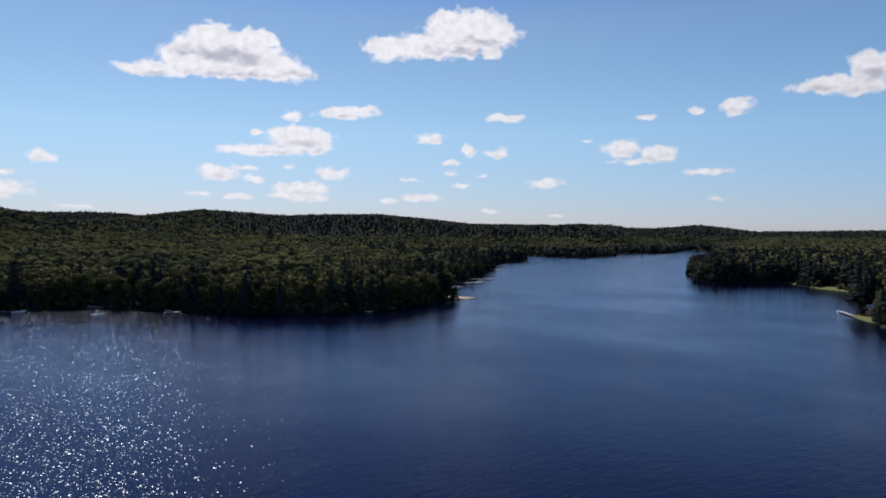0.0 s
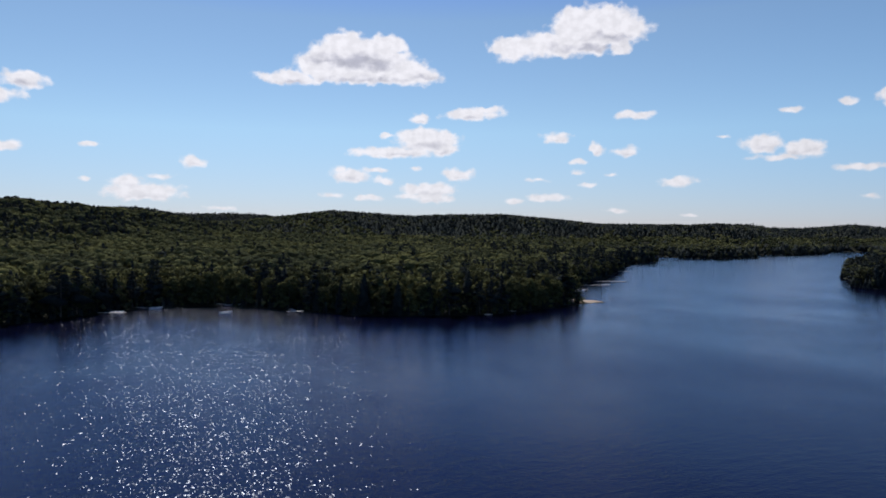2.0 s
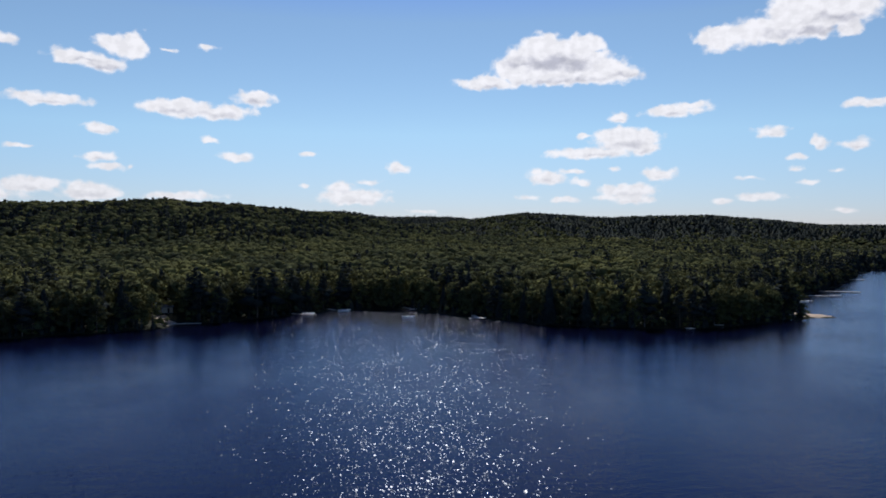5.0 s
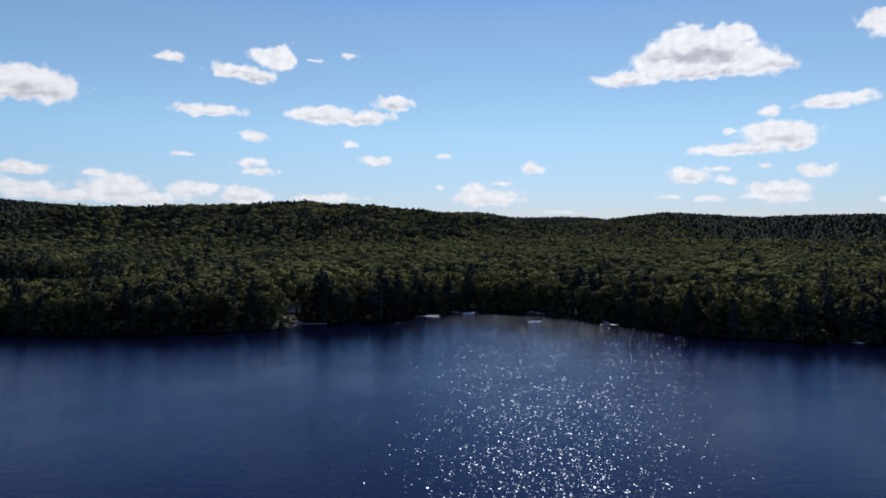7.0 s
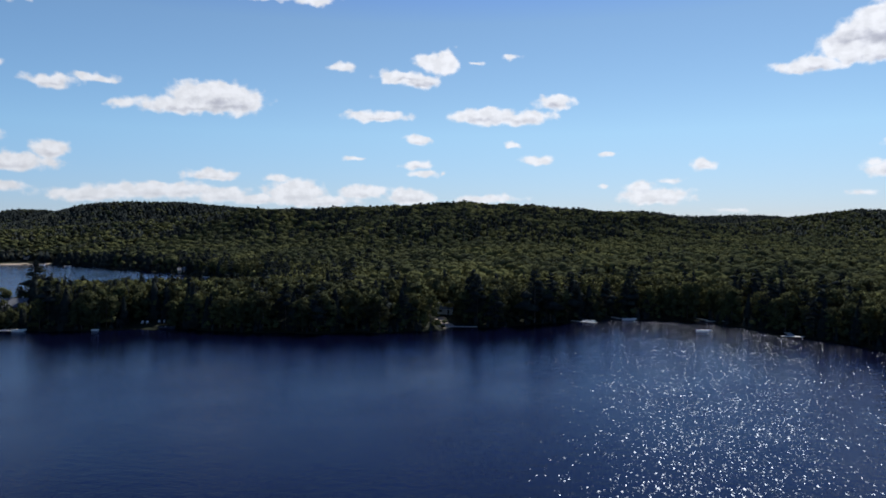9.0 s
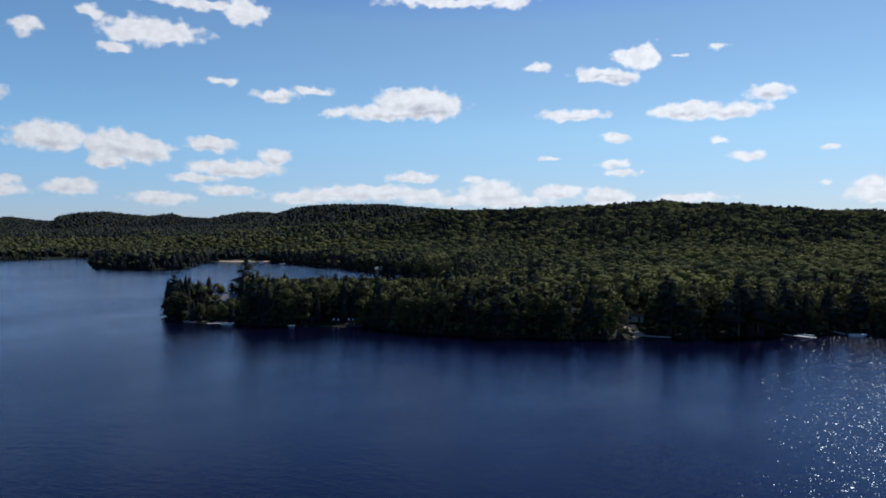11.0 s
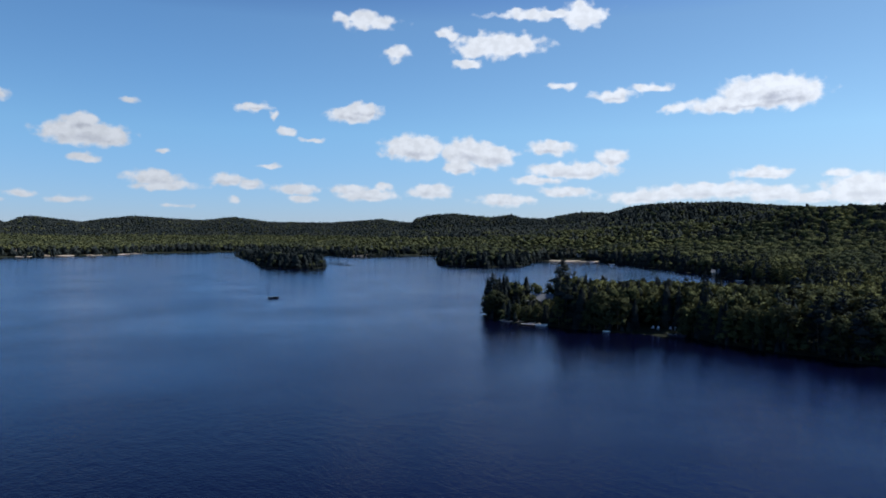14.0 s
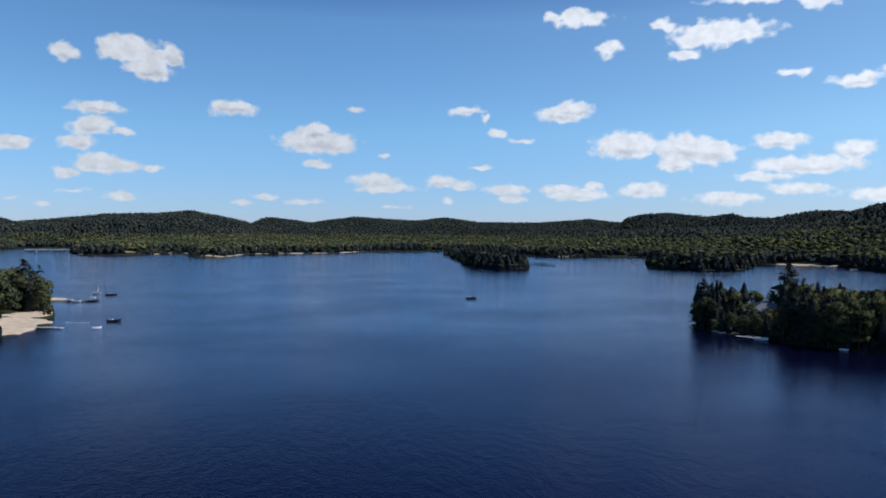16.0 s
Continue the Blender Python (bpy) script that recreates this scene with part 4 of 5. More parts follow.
def glass_material():
    m = Mat("window_glass")
    p = m.surface((0.02, 0.025, 0.03), 0.05, spec=0.8)
    p.inputs["Coat Weight"].default_value = 0.3
    return m.mat


GLASS = glass_material()


def box(bm, x0, x1, y0, y1, z0, z1, bevel=0.0):
    """Adds a block to a bmesh, its edges rounded by bevel."""
    got = bmesh.ops.create_cube(bm, size=1.0, matrix=Matrix.LocRotScale(((x0 + x1) / 2, (y0 + y1) / 2, (z0 + z1) / 2), None, (x1 - x0, y1 - y0, z1 - z0)))
    if bevel:
        edges = list({e for v in got["verts"] for e in v.link_edges})
        bmesh.ops.bevel(bm, geom=edges, offset=bevel, segments=2, affect="EDGES", profile=0.6)
    return bm


def rod(bm, a, b, radius, segments=8, taper=1.0):
    a, b = Vector(a), Vector(b)
    turn = (b - a).to_track_quat("Z", "Y").to_matrix().to_4x4()
    bmesh.ops.create_cone(bm, cap_ends=True, segments=segments, radius1=radius, radius2=radius * taper, depth=(b - a).length, matrix=Matrix.Translation((a + b) / 2) @ turn)
    return bm


def thing(name, x, y, z, turn, label, category, group=""):
    ob = tagged(new(name), label, category, group)
    ob.matrix_basis = pose(x, y, z, 0, 0, turn)
    return ob


def height_at(x, y):
    return float(ground(np.array([float(x)]), np.array([float(y)]))[0])


def dock(x0, y0, x1, y1, width=1.8, label="pale weathered wooden dock on posts", material=None, side=0.0):
    """A plank dock from (x0, y0) to (x1, y1); side: length of a cross piece at its end."""
    length, turn = math.hypot(x1 - x0, y1 - y0), math.degrees(math.atan2(y1 - y0, x1 - x0))
    mat = material or PALE_WOOD
    ob = thing("dock", x0, y0, 0, turn, label, "dock", "docks along the shore")
    bm = bmesh.new()
    n = max(3, int(length / 0.42))
    for k in range(n):
        a = length * k / n
        box(bm, a + 0.015, a + length / n - 0.015, -width / 2, width / 2, 0.48, 0.55)
    if side:
        for k in range(int(side / 0.42)):
            a = -side / 2 + 0.42 * k
            box(bm, length + 0.03, length + 1.9, a + 0.015, a + 0.405, 0.48, 0.55)
    part("deck", bm, mat, ob)
    for s in (-1, 1):
        part("stringer", box(bmesh.new(), 0, length, s * width * 0.42 - 0.06, s * width * 0.42 + 0.06, 0.30, 0.475), DARK_WOOD, ob)
    posts = max(2, int(length / 3.5))
    for k in range(posts + 1):
        for s in (-1, 1):
            a = 0.3 + (length - 0.6) * k / posts
            part("post", rod(bmesh.new(), (a, s * width * 0.5, -1.2), (a, s * width * 0.5, 0.8), 0.09), DARK_WOOD, ob)
    return ob


def hull_mesh(length, beam, height, flare=0.75):
    """An open boat's hull: rounded bilge, pointed bow, flat transom, real thickness."""
    bm = bmesh.new()
    rings = []
    for k in range(11):
        t = k / 10
        w = beam / 2 * (1 - max(0, (t - 0.45) / 0.55) ** 2.2) * (0.92 + 0.08 * min(1, t * 4)) + 0.02
        top = height * (1 + 0.35 * t * t)
        keel = -0.18 * height + 0.75 * height * max(0, (t - 0.7) / 0.3) ** 2
        x = (t - 0.5) * length
        ring = []
        for side, part_way in ((1, 1), (1, 0.55), (1, 0.15), (0, 0), (-1, 0.15), (-1, 0.55), (-1, 1)):
            z = keel + (top - keel) * part_way ** 1.3
            ring.append(bm.verts.new((x, side * w * (flare + (1 - flare) * part_way) if side else 0, z)))
        rings.append(ring)
    for a, b in zip(rings, rings[1:]):
        for k in range(6):
            bm.faces.new((a[k], a[k + 1], b[k + 1], b[k]))
    bm.faces.new(rings[0])
    bmesh.ops.recalc_face_normals(bm, faces=bm.faces)
    bmesh.ops.solidify(bm, geom=list(bm.faces), thickness=0.05)
    return bm


def motorboat(x, y, turn, length=5.2, material=None, label="white motorboat with a low windscreen on the water", z=0.05):
    """An open runabout: hull, floor, bow deck, windscreen, seats, outboard motor."""
    mat = material or WHITE_PAINT
    beam, high = length * 0.38, 0.62
    ob = thing("motorboat", x, y, z, turn, label, "boat", "boats on the lake")
    part("hull", hull_mesh(length, beam, high), mat, ob)
    part("floor", box(bmesh.new(), -length * 0.47, length * 0.25, -beam * 0.38, beam * 0.38, 0.10, 0.15), VINYL, ob, "grey boat floor")
    bm = box(bmesh.new(), length * 0.10, length * 0.36, -beam * 0.36, beam * 0.36, high * 0.95, high * 1.05, 0.03)
    part("bow_deck", bm, mat, ob)
    bm = bmesh.new()
    box(bm, length * 0.06, length * 0.09, -beam * 0.36, beam * 0.36, high * 1.0, high * 1.65, 0.01)
    part("windscreen", bm, GLASS, ob, "tinted windscreen")
    for k, sx in enumerate((-0.08, -0.34)):
        bm = box(bmesh.new(), length * sx - 0.25, length * sx + 0.25, -beam * 0.34, beam * 0.34, 0.15, 0.50, 0.05)
        box(bm, length * sx - 0.30, length * sx - 0.20, -beam * 0.34, beam * 0.34, 0.45, 0.85, 0.03)
        part("seat", bm, CANVAS if k == 0 else VINYL, ob)
    bm = box(bmesh.new(), -length * 0.5 - 0.45, -length * 0.5 - 0.02, -0.2, 0.2, 0.45, 1.05, 0.08)
    box(bm, -length * 0.5 - 0.32, -length * 0.5 - 0.18, -0.06, 0.06, -0.45, 0.45)
    part("outboard_motor", bm, NAVY_PAINT, ob, "dark outboard motor")
    return ob


def rowboat(x, y, turn, length=3.6, material=None, label="small white rowing boat afloat", z=0.04):
    ob = thing("rowboat", x, y, z, turn, label, "boat", "boats on the lake")
    part("hull", hull_mesh(length, length * 0.36, 0.42), material or WHITE_PAINT, ob)
    for sx in (-0.25, 0.08):
        part("thwart", box(bmesh.new(), length * sx - 0.14, length * sx + 0.14, -length * 0.15, length * 0.15, 0.28, 0.32), PALE_WOOD, ob)
    return ob


def pontoon_boat(x, y, turn, length=6.5, label="pontoon boat with a pale canopy moored at a dock"):
    """Two floats, deck, fence panels and a canopy on four poles."""
    ob = thing("pontoon_boat", x, y, 0.1, turn, label, "boat", "boats on the lake")
    for s in (-1, 1):
        bm = rod(bmesh.new(), (-length / 2, s * 0.85, 0.1), (length * 0.42, s * 0.85, 0.1), 0.3, 12)
        rod(bm, (length * 0.42, s * 0.85, 0.1), (length * 0.5, s * 0.85, 0.25), 0.3, 12, 0.2)
        part("float", bm, METAL, ob, "aluminium float")
    part("deck", box(bmesh.new(), -length / 2, length * 0.46, -1.2, 1.2, 0.42, 0.52, 0.02), VINYL, ob)
    for s in (-1, 1):
        part("fence_panel", box(bmesh.new(), -length * 0.42, length * 0.42, s * 1.15 - 0.03, s * 1.15 + 0.03, 0.56, 1.1, 0.02), WHITE_PAINT, ob)
    for sx in (-0.42, 0.42):
        part("fence_panel", box(bmesh.new(), length * sx - 0.03, length * sx + 0.03, -1.11, 1.11, 0.56, 1.1, 0.02), WHITE_PAINT, ob)
    for sx in (-0.38, 0.02):
        for s in (-1, 1):
            part("canopy_pole", rod(bmesh.new(), (length * sx, s * 1.05, 1.05), (length * sx, s * 1.05, 2.2), 0.03), METAL, ob)
    bm = box(bmesh.new(), -length * 0.42, length * 0.07, -1.2, 1.2, 2.2, 2.32, 0.05)
    part("canopy", bm, CANVAS, ob, "pale canvas canopy")
    for s in (-0.6, 0.6):
        part("bench", box(bmesh.new(), length * 0.12, length * 0.38, s - 0.3, s + 0.3, 0.52, 0.95, 0.05), CANVAS, ob)
    return ob


def sailing_dinghy(x, y, turn):
    ob = thing("sailing_dinghy", x, y, 0.05, turn, "small white sailing dinghy with a bundled sail, moored", "boat", "boats on the lake")
    part("hull", hull_mesh(4.4, 1.6, 0.5), WHITE_PAINT, ob)
    part("deck", box(bmesh.new(), 0.4, 1.5, -0.5, 0.5, 0.5, 0.56, 0.02), WHITE_PAINT, ob)
    part("mast", rod(bmesh.new(), (0.6, 0, 0.1), (0.6, 0, 4.2), 0.05), METAL, ob)
    part("boom", rod(bmesh.new(), (0.6, 0, 1.0), (-1.7, 0, 1.05), 0.04), METAL, ob)
    bm = bmesh.new()
    rod(bm, (0.45, 0, 1.1), (-1.5, 0, 1.2), 0.16, 8, 0.6)
    rod(bm, (0.5, 0.06, 1.1), (0.56, 0.06, 2.6), 0.22, 8, 0.3)
    part("sail", bm, CANVAS, ob, "bundled white sail")
    return ob


def cottage(x, y, turn, wide, deep, eaves, rise, wall, roof, label, base=None, windows=3):
    """A timber cottage with a gabled roof, windows, a door and a chimney."""
    z = height_at(x, y) - 0.3 if base is None else base
    ob = thing("cottage", x, y, z, turn, label, "house", "cottages by the lake")
    t = 0.2
    bm = bmesh.new()
    box(bm, -wide / 2, wide / 2, -deep / 2, -deep / 2 + t, 0, eaves)
    box(bm, -wide / 2, wide / 2, deep / 2 - t, deep / 2, 0, eaves)
    for s in (-1, 1):
        x0 = s * (wide / 2 - t / 2)
        box(bm, x0 - t / 2, x0 + t / 2, -deep / 2 + t, deep / 2 - t, 0, eaves)
        a = [bm.verts.new((x0 + d, yy, zz)) for d in (-t / 2, t / 2) for yy, zz in ((-deep / 2, eaves), (deep / 2, eaves), (0, eaves + rise - 0.05))]
        for f in ((0, 1, 2), (5, 4, 3), (0, 3, 4, 1), (1, 4, 5, 2), (2, 5, 3, 0)):
            bm.faces.new([a[i] for i in f])
    bmesh.ops.recalc_face_normals(bm, faces=bm.faces)
    part("wall", bm, wall, ob)
    over, slope = 0.5, math.atan2(rise, deep / 2)
    run = (deep / 2 + over) / math.cos(slope)
    for s in (-1, 1):
        courses = 7
        m = Matrix.Translation((0, 0, eaves + rise)) @ Matrix.Rotation(0 if s > 0 else math.pi, 4, "Z") @ Matrix.Rotation(-slope, 4, "X")
        bm = box(bmesh.new(), -wide / 2 - over, wide / 2 + over, 0, run, 0.0, 0.09)
        bmesh.ops.transform(bm, matrix=m, verts=bm.verts)
        slab = part("roof", bm, roof, ob)
        for k in range(courses):
            bm = box(bmesh.new(), -wide / 2 - over - 0.02, wide / 2 + over + 0.02, run * k / courses + 0.01, run * (k + 1) / courses, 0.08, 0.12 + 0.006 * (k % 2))
            bmesh.ops.transform(bm, matrix=m, verts=bm.verts)
            part("shingle_course", bm, roof, slab)
    for k in range(windows):
        wx = -wide / 2 + wide * (k + 0.5) / windows
        door = k == windows // 2
        h0, h1, half = (0.1, 2.1, 0.5) if door else (0.9, min(2.1, eaves - 0.3), 0.65)
        name = "door" if door else "window"
        frame_bm = bmesh.new()
        y0 = -deep / 2 - 0.05
        for fx0, fx1, fz0, fz1 in ((wx - half, wx - half + 0.1, h0, h1), (wx + half - 0.1, wx + half, h0, h1),
                                   (wx - half + 0.1, wx + half - 0.1, h1 - 0.1, h1), (wx - half + 0.1, wx + half - 0.1, h0, h0 + 0.1)):
            box(frame_bm, fx0, fx1, y0, y0 + 0.048, fz0, fz1)
        w = part(name, frame_bm, WHITE_PAINT, ob)
        part("panel" if door else "pane", box(bmesh.new(), wx - half + 0.1, wx + half - 0.1, y0 + 0.015, y0 + 0.045, h0 + 0.1, h1 - 0.1), DARK_WOOD if door else GLASS, w)
    part("chimney", box(bmesh.new(), wide * 0.2, wide * 0.2 + 0.6, 0.5, 1.1, eaves, eaves + rise + 0.7, 0.03), CONCRETE, ob)
    return ob


def draped_patch(name, x, y, long, across, turn, material, label, category):
    """A patch of sand or grass laid over the shore, with an uneven outline."""
    rings, spokes = 7, 40
    verts = [(x, y)]
    c, s = math.cos(radians(turn)), math.sin(radians(turn))
    for k in range(1, rings + 1):
        for q in range(spokes):
            a = 6.2832 * q / spokes
            wob = 1 + 0.12 * math.sin(3 * a + x) + 0.07 * math.sin(7 * a + y)
            u, v = long * k / rings * math.cos(a) * wob, across * k / rings * math.sin(a) * wob
            verts.append((x + u * c - v * s, y + u * s + v * c))
    p = np.array(verts)
    z = ground(p[:, 0], p[:, 1]) + 0.10
    z[1 + (rings - 1) * spokes:] -= 0.35
    bm = bmesh.new()
    vs = [bm.verts.new((px, py, pz)) for (px, py), pz in zip(verts, z)]
    for q in range(spokes):
        bm.faces.new((vs[0], vs[1 + q], vs[1 + (q + 1) % spokes]))
        for k in range(rings - 1):
            a, b = 1 + k * spokes, 1 + (k + 1) * spokes
            bm.faces.new((vs[a + q], vs[b + q], vs[b + (q + 1) % spokes], vs[a + (q + 1) % spokes]))
    for f in bm.faces:
        f.smooth = True
    return tagged(part(name, bm, material), label, category, kind="structure")


def deck_chair(x, y, z, turn):
    """A slatted garden chair with a sloping back and broad arms."""
    ob = thing("garden_chair", x, y, z, turn, "white slatted garden chair standing by the dock", "chair", "chairs by the dock")
    bm = bmesh.new()
    for k in range(4):
        box(bm, -0.30, 0.30, -0.25 + 0.14 * k, -0.13 + 0.14 * k, 0.34 + 0.02 * k, 0.37 + 0.02 * k)
    part("seat", bm, WHITE_PAINT, ob)
    bm = bmesh.new()
    for k in range(4):
        box(bm, -0.30 + 0.155 * k, -0.165 + 0.155 * k, -0.02, 0.02, 0, 0.75)
    bmesh.ops.transform(bm, matrix=pose(0, -0.27, 0.34, 20), verts=bm.verts)
    part("backrest", bm, WHITE_PAINT, ob)
    for s in (-1, 1):
        part("armrest", box(bmesh.new(), s * 0.36 - 0.06, s * 0.36 + 0.06, -0.35, 0.35, 0.58, 0.61), WHITE_PAINT, ob)
        for yy in (-0.28, 0.28):
            part("leg", box(bmesh.new(), s * 0.33 - 0.03, s * 0.33 + 0.03, yy - 0.04, yy + 0.04, 0, 0.575), WHITE_PAINT, ob)
    return ob


# --- sand and grass at the water's edge
for x, y, a, b, turn in ((206, 285, 10, 6, 15), (-43, 290, 3.2, 5.5, 20), (-45.5, 296, 2.6, 6, 20), (-194.5, 240.8, 7, 1.9, 30), (-253, 11, 14, 7, -15), (-274, 9, 16, 9, 0), (-298, 6, 16, 7, -14),
                         (-374, -5, 17, 9, 20), (-1130, -75, 12, 6, 85), (-1168, -34, 18, 6, 70), (-992, 44, 20, 6, 85),
                         (-1152, 130, 26, 7, 80), (-654, 687, 22, 6, 38), (-622, 699, 16, 4.5, 15), (-965, 555, 40, 6, 110), (-1240, 300, 40, 5, 75), (-1205, 200, 40, 5, 70)):
    draped_patch("sand_beach", x, y, a, b, turn, SAND, "pale sand at the edge of the lake", "beach")
strand = SHORE_WEST[6:18]
for (ax, ay), (bx, by) in zip(strand, strand[1:]):
    turn = math.degrees(math.atan2(by - ay, bx - ax))
    for k in range(int(math.hypot(bx - ax, by - ay) // 48)):
        f = (k + 0.5) * 48 / math.hypot(bx - ax, by - ay)
        draped_patch("sand_beach", ax + (bx - ax) * f - 2.5, ay + (by - ay) * f, rng.uniform(14, 23), 5.0, turn, SAND, "thin strip of pale sand below the woods", "beach")
draped_patch("shore_meadow", 452, 250, 26, 7, 62, GRASS, "yellow-green grass along the shore", "meadow")
draped_patch("shore_meadow", 284, 130, 16, 3, 45, GRASS, "yellow-green grass along the shore", "meadow")
draped_patch("shore_meadow", 424, 214, 22, 5, 62, GRASS, "yellow-green grass along the shore", "meadow")

# --- cove of the sandy point, and the shore behind it
dock(160, 272, 152, 262, 1.9, "pale wooden dock with a cross piece at its end", side=6.0)
part("deck", box(bmesh.new(), -1.2, 1.2, -1.2, 1.2, 0.25, 0.45, 0.05), PALE_WOOD,
     thing("swimming_raft", 138, 254, 0, 20, "pale square swimming raft afloat", "raft"))
rowboat(163, 266, 20, 3.6, None, "white rowing boat by the dock")
for x0, y0, x1, y1, w in ((226, 339, 236, 334, 1.8), (238, 348, 249, 342, 1.8), (262, 372, 282, 366, 2.2), (292, 400, 313, 389, 2.0), (381, 501, 399, 491, 2.2)):
    dock(x0, y0, x1, y1, w)
motorboat(240, 337, -25, 5.0)
motorboat(283, 370, -20, 5.4)
motorboat(392, 500, -30, 5.4, None, "white motorboat moored at a far dock")

# --- middle of the bay
dock(-43, 291, -39.5, 288.5, 1.9, "bright pale wooden dock bent along the shore")
dock(-39.7, 288.6, -31, 289.5, 1.9, "bright pale wooden dock bent along the shore")
cottage(-48, 309, 12, 6, 5, 2.6, 2.0, PALE_WALL, GREY_ROOF, "pale boat shed with a grey gable among the trees", windows=2)
dock(-4, 322, 1, 315.5, 1.7, "pale curved floating dock in sections")
dock(1, 315.6, 9, 312.6, 1.7, "pale curved floating dock in sections")
motorboat(6, 317.5, -15, 5.0, None, "white motorboat moored inside a curved dock")
dock(13, 334, 17, 327.5, 1.8)
motorboat(20.5, 328, 12, 5.4, None, "white motorboat lying at a short dock")
dock(46, 337, 50, 328.5, 1.8, side=5.0)
motorboat(45, 300, 5, 5.0, None, "pale motorboat lying off the shore")
motorboat(55, 329, 0, 5.2)
dock(71, 302, 71, 293.5, 1.8, side=7.0)

# --- the wooded point
cottage(-203, 262, 30, 11, 8, 4.6, 2.6, TAN_WALL, GREY_ROOF, "tan cottage with a grey gabled roof hidden in trees", windows=5)
dock(-187.5, 245, -184, 239.0, 2.0, side=5.5)
motorboat(-179.5, 241, 20, 4.6)
dock(-140, 267, -138, 260, 2.0)
motorboat(-135.5, 260.5, 25, 5.4, NAVY_PAINT, "dark blue motorboat with a pale interior at a dock")
rowboat(-156, 249.5, 15, 2.6, None, "white rowing boat drawn up by the bank")
for k, (x, y) in enumerate(((-147.5, 262.5), (-145.8, 263.2), (-142.2, 265.0), (-140.6, 265.8), (-139.0, 266.6))):
    deck_chair(x, y, height_at(x, y) + 0.02, 195 + 12 * k)

# --- open water
motorboat(-334, 196, 92, 5.6, NAVY_PAINT, "dark motorboat lying still far out on the lake")
motorboat(-274, 39, 80, 4.8, NAVY_PAINT, "dark blue motorboat moored off the beach")
rowboat(-255.5, 36.5, 110, 3.2, None, "long white rowing boat moored off the beach")
sailing_dinghy(-400, 11, 70)
motorboat(-391, 19.5, 100, 5.6, NAVY_PAINT, "dark motorboat moored beyond the beach dock")
rowboat(-376, 13.5, 95, 2.8)
line = thing("swimming_rope", -274, 23, 0.05, 0, "white swimming rope with floats off the beach", "rope")
part("cord", rod(bmesh.new(), (0, 0, 0), (2, 8, 0), 0.05), CANVAS, line)
for k in range(9):
    bm = bmesh.new()
    bmesh.ops.create_icosphere(bm, subdivisions=2, radius=0.12, matrix=Matrix.Translation((0.25 * k, k, 0.03)))
    part("float", bm, WHITE_PAINT, line)

# --- the beach to the west
dock(-259.5, 15, -257.5, 23.5, 1.5, "narrow pale wooden dock off the beach")
rowboat(-256.5, 24.5, 80, 3.2, None, "small white boat tied to the narrow dock")
dock(-361, -3, -358, 14, 2.2, "long dark wooden dock with boats alongside", DARK_WOOD)
motorboat(-360.5, 8, 80, 5.2, NAVY_PAINT, "dark motorboat tied to the long dock")
motorboat(-355.8, 10, 80, 5.0, None, "white motorboat tied to the long dock")
motorboat(-357, 17, 95, 5.2, NAVY_PAINT, "dark motorboat at the end of the long dock")

# --- east shore
cottage(299, 134, 140, 5.6, 4.6, 2.4, 1.6, RED_WALL, PALE_WOOD, "red-brown cabin with a pale roof at the water's edge", windows=3)
dock(291, 139, 301, 148, 1.5, "narrow grey dock running out from the cabin")
rowboat(302, 149.5, 40, 4.6, None, "pale boat tied to the end of the cabin's dock")

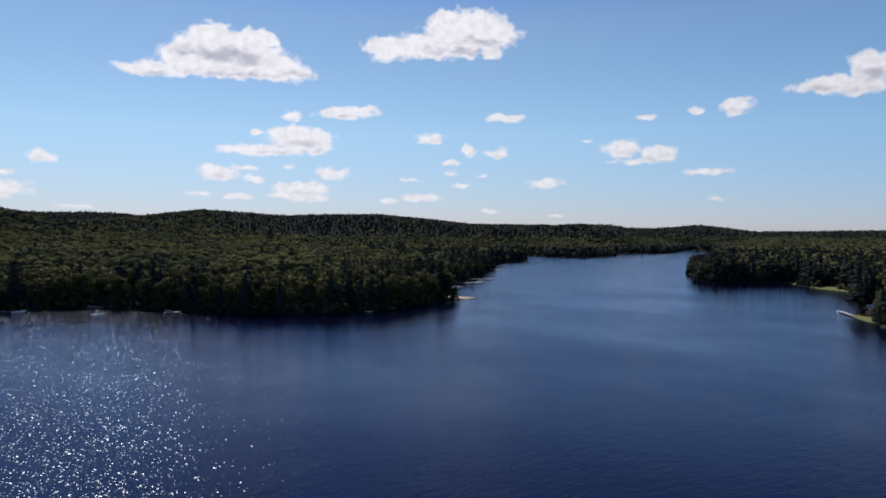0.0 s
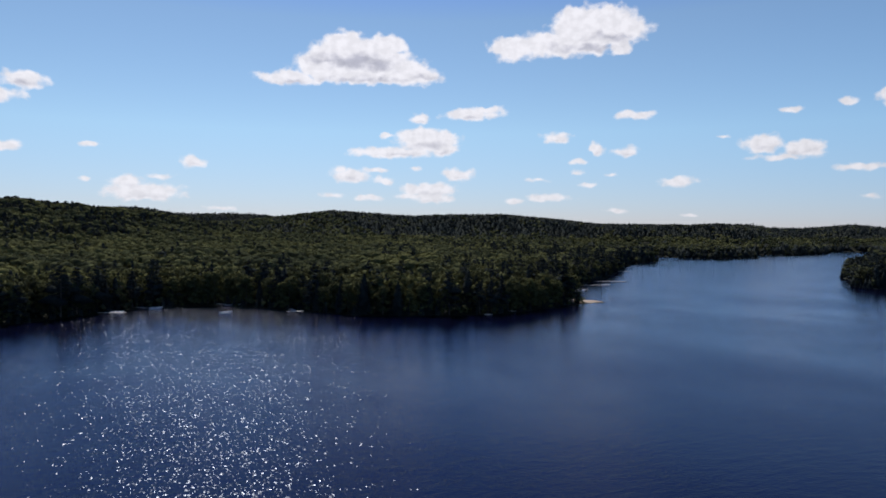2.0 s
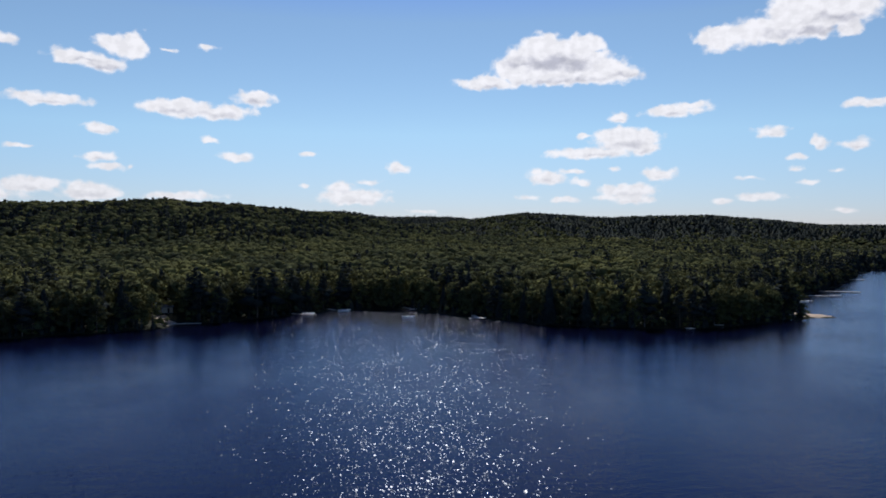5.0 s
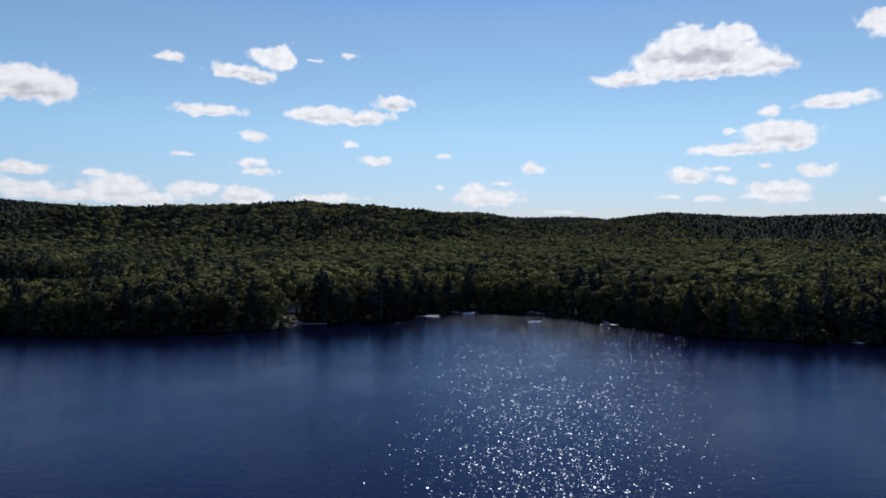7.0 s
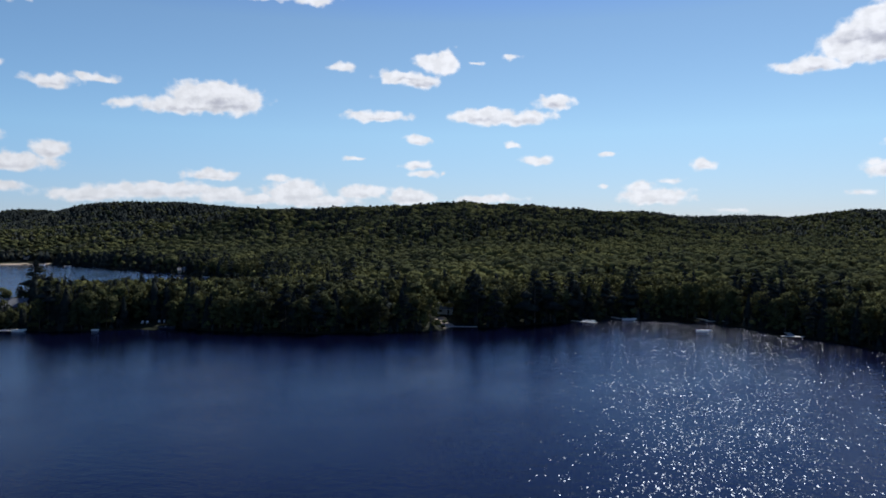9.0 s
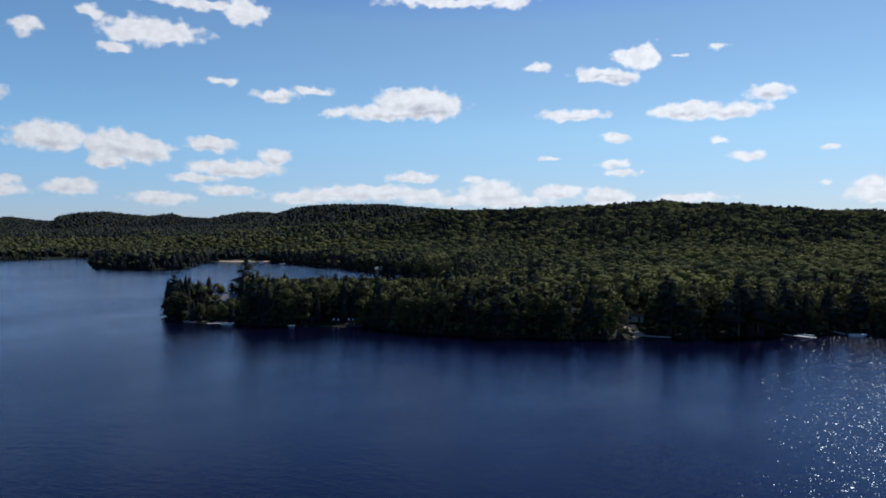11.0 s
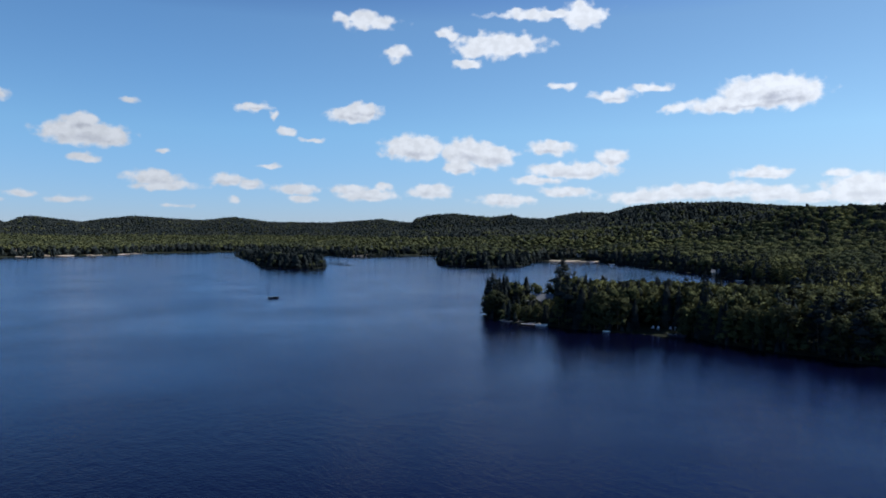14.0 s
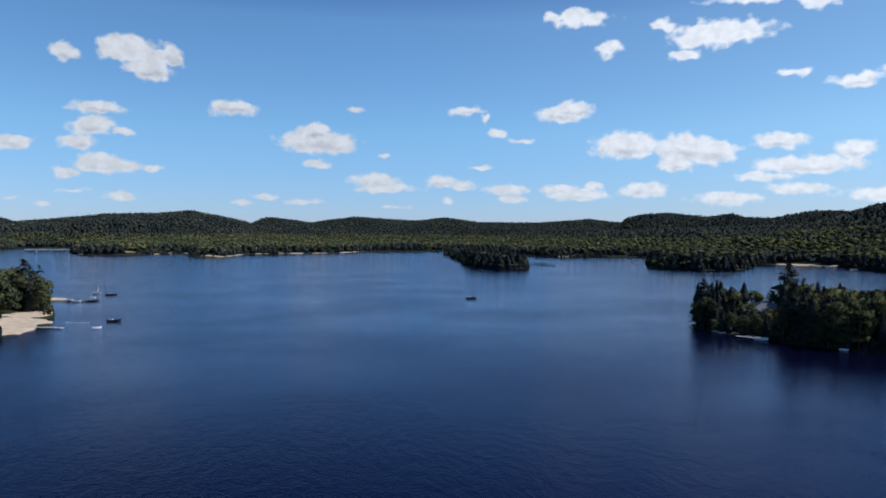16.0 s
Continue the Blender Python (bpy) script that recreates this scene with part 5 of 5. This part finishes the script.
# --- far shores: cottages, docks and boats seen small
for x, y, turn, w, wall in ((-1345, 236, 260, 11, PALE_WALL), (-1238, 106, 260, 9, TAN_WALL), (-1343, 430, 250, 11, PALE_WALL), (-702, 724, 40, 10, TAN_WALL),
                            (-657, 716, 40, 8, TAN_WALL), (-605, 709, 30, 6, PALE_WALL), (-350, 573, 30, 7, TAN_WALL), (-1188, -45, 270, 9, TAN_WALL)):
    cottage(x, y, turn, w, 6, 2.8, 2.0, wall, GREY_ROOF, "lakeside cottage with a grey roof on the far shore", windows=3)
for x0, y0, x1, y1 in ((-614, 700, -608, 686), (-309, 545, -303, 531), (-560, 668, -552, 660), (-1195, 175, -1180, 178), (-1222, 270, -1208, 268), (-645, 590, -636, 577), (-1158, 160, -1144, 160)):
    dock(x0, y0, x1, y1, 2.4, "pale dock on the far shore")
for x, y, turn in ((-551, 663, 60), (-604, 684, 80), (-637, 574, 30), (-300, 531, 20)):
    motorboat(x, y, turn, 6.0, None, "white motorboat moored on the far shore")

# --- road bridge over the inlet
bridge = thing("road_bridge", -1246, -240, 0, 88.5, "long low concrete road bridge over the inlet", "bridge")
part("deck", box(bmesh.new(), 0, 96, -4.5, 4.5, 3.3, 4.1, 0.05), CONCRETE, bridge)
for s in (-1, 1):
    part("parapet", box(bmesh.new(), 0, 96, s * 4.3 - 0.15, s * 4.3 + 0.15, 4.104, 5.0, 0.03), CONCRETE, bridge)
for k in range(4):
    bm = box(bmesh.new(), 14 + 23 * k, 15.6 + 23 * k, -3.8, 3.8, -2.0, 3.296, 0.1)
    part("pier", bm, CONCRETE, bridge)

# --- reeds by the island
blades = []
for cx, cy, rx, ry, count in ((-688, 392, 34, 5, 700), (-735, 412, 26, 4, 450), (-655, 300, 14, 3, 200), (-945, 350, 30, 5, 300)):
    a, q = rng.uniform(0, 6.28, count), np.sqrt(rng.uniform(0, 1, count))
    bx, by, bh, w = cx + rx * q * np.cos(a), cy + ry * q * np.sin(a), rng.uniform(0.6, 1.3, count), rng.uniform(0.05, 0.12, count)
    turn, lean = rng.uniform(0, 6.28, count), rng.normal(0, 0.2, (2, count))
    low_a = np.stack([bx - w * np.cos(turn), by - w * np.sin(turn), np.full(count, -0.2)], 1)
    low_b = np.stack([bx + w * np.cos(turn), by + w * np.sin(turn), np.full(count, -0.2)], 1)
    tip = np.stack([bx + lean[0], by + lean[1], bh], 1)
    blades.append(np.stack([low_a, low_b, tip], 1).reshape(-1, 3))
blades = np.concatenate(blades)
tagged(new("reeds", mesh_of("reeds", blades, np.arange(len(blades)).reshape(-1, 3), NEEDLES)), "dark green reeds standing in shallow water", "reeds", kind="stuff")
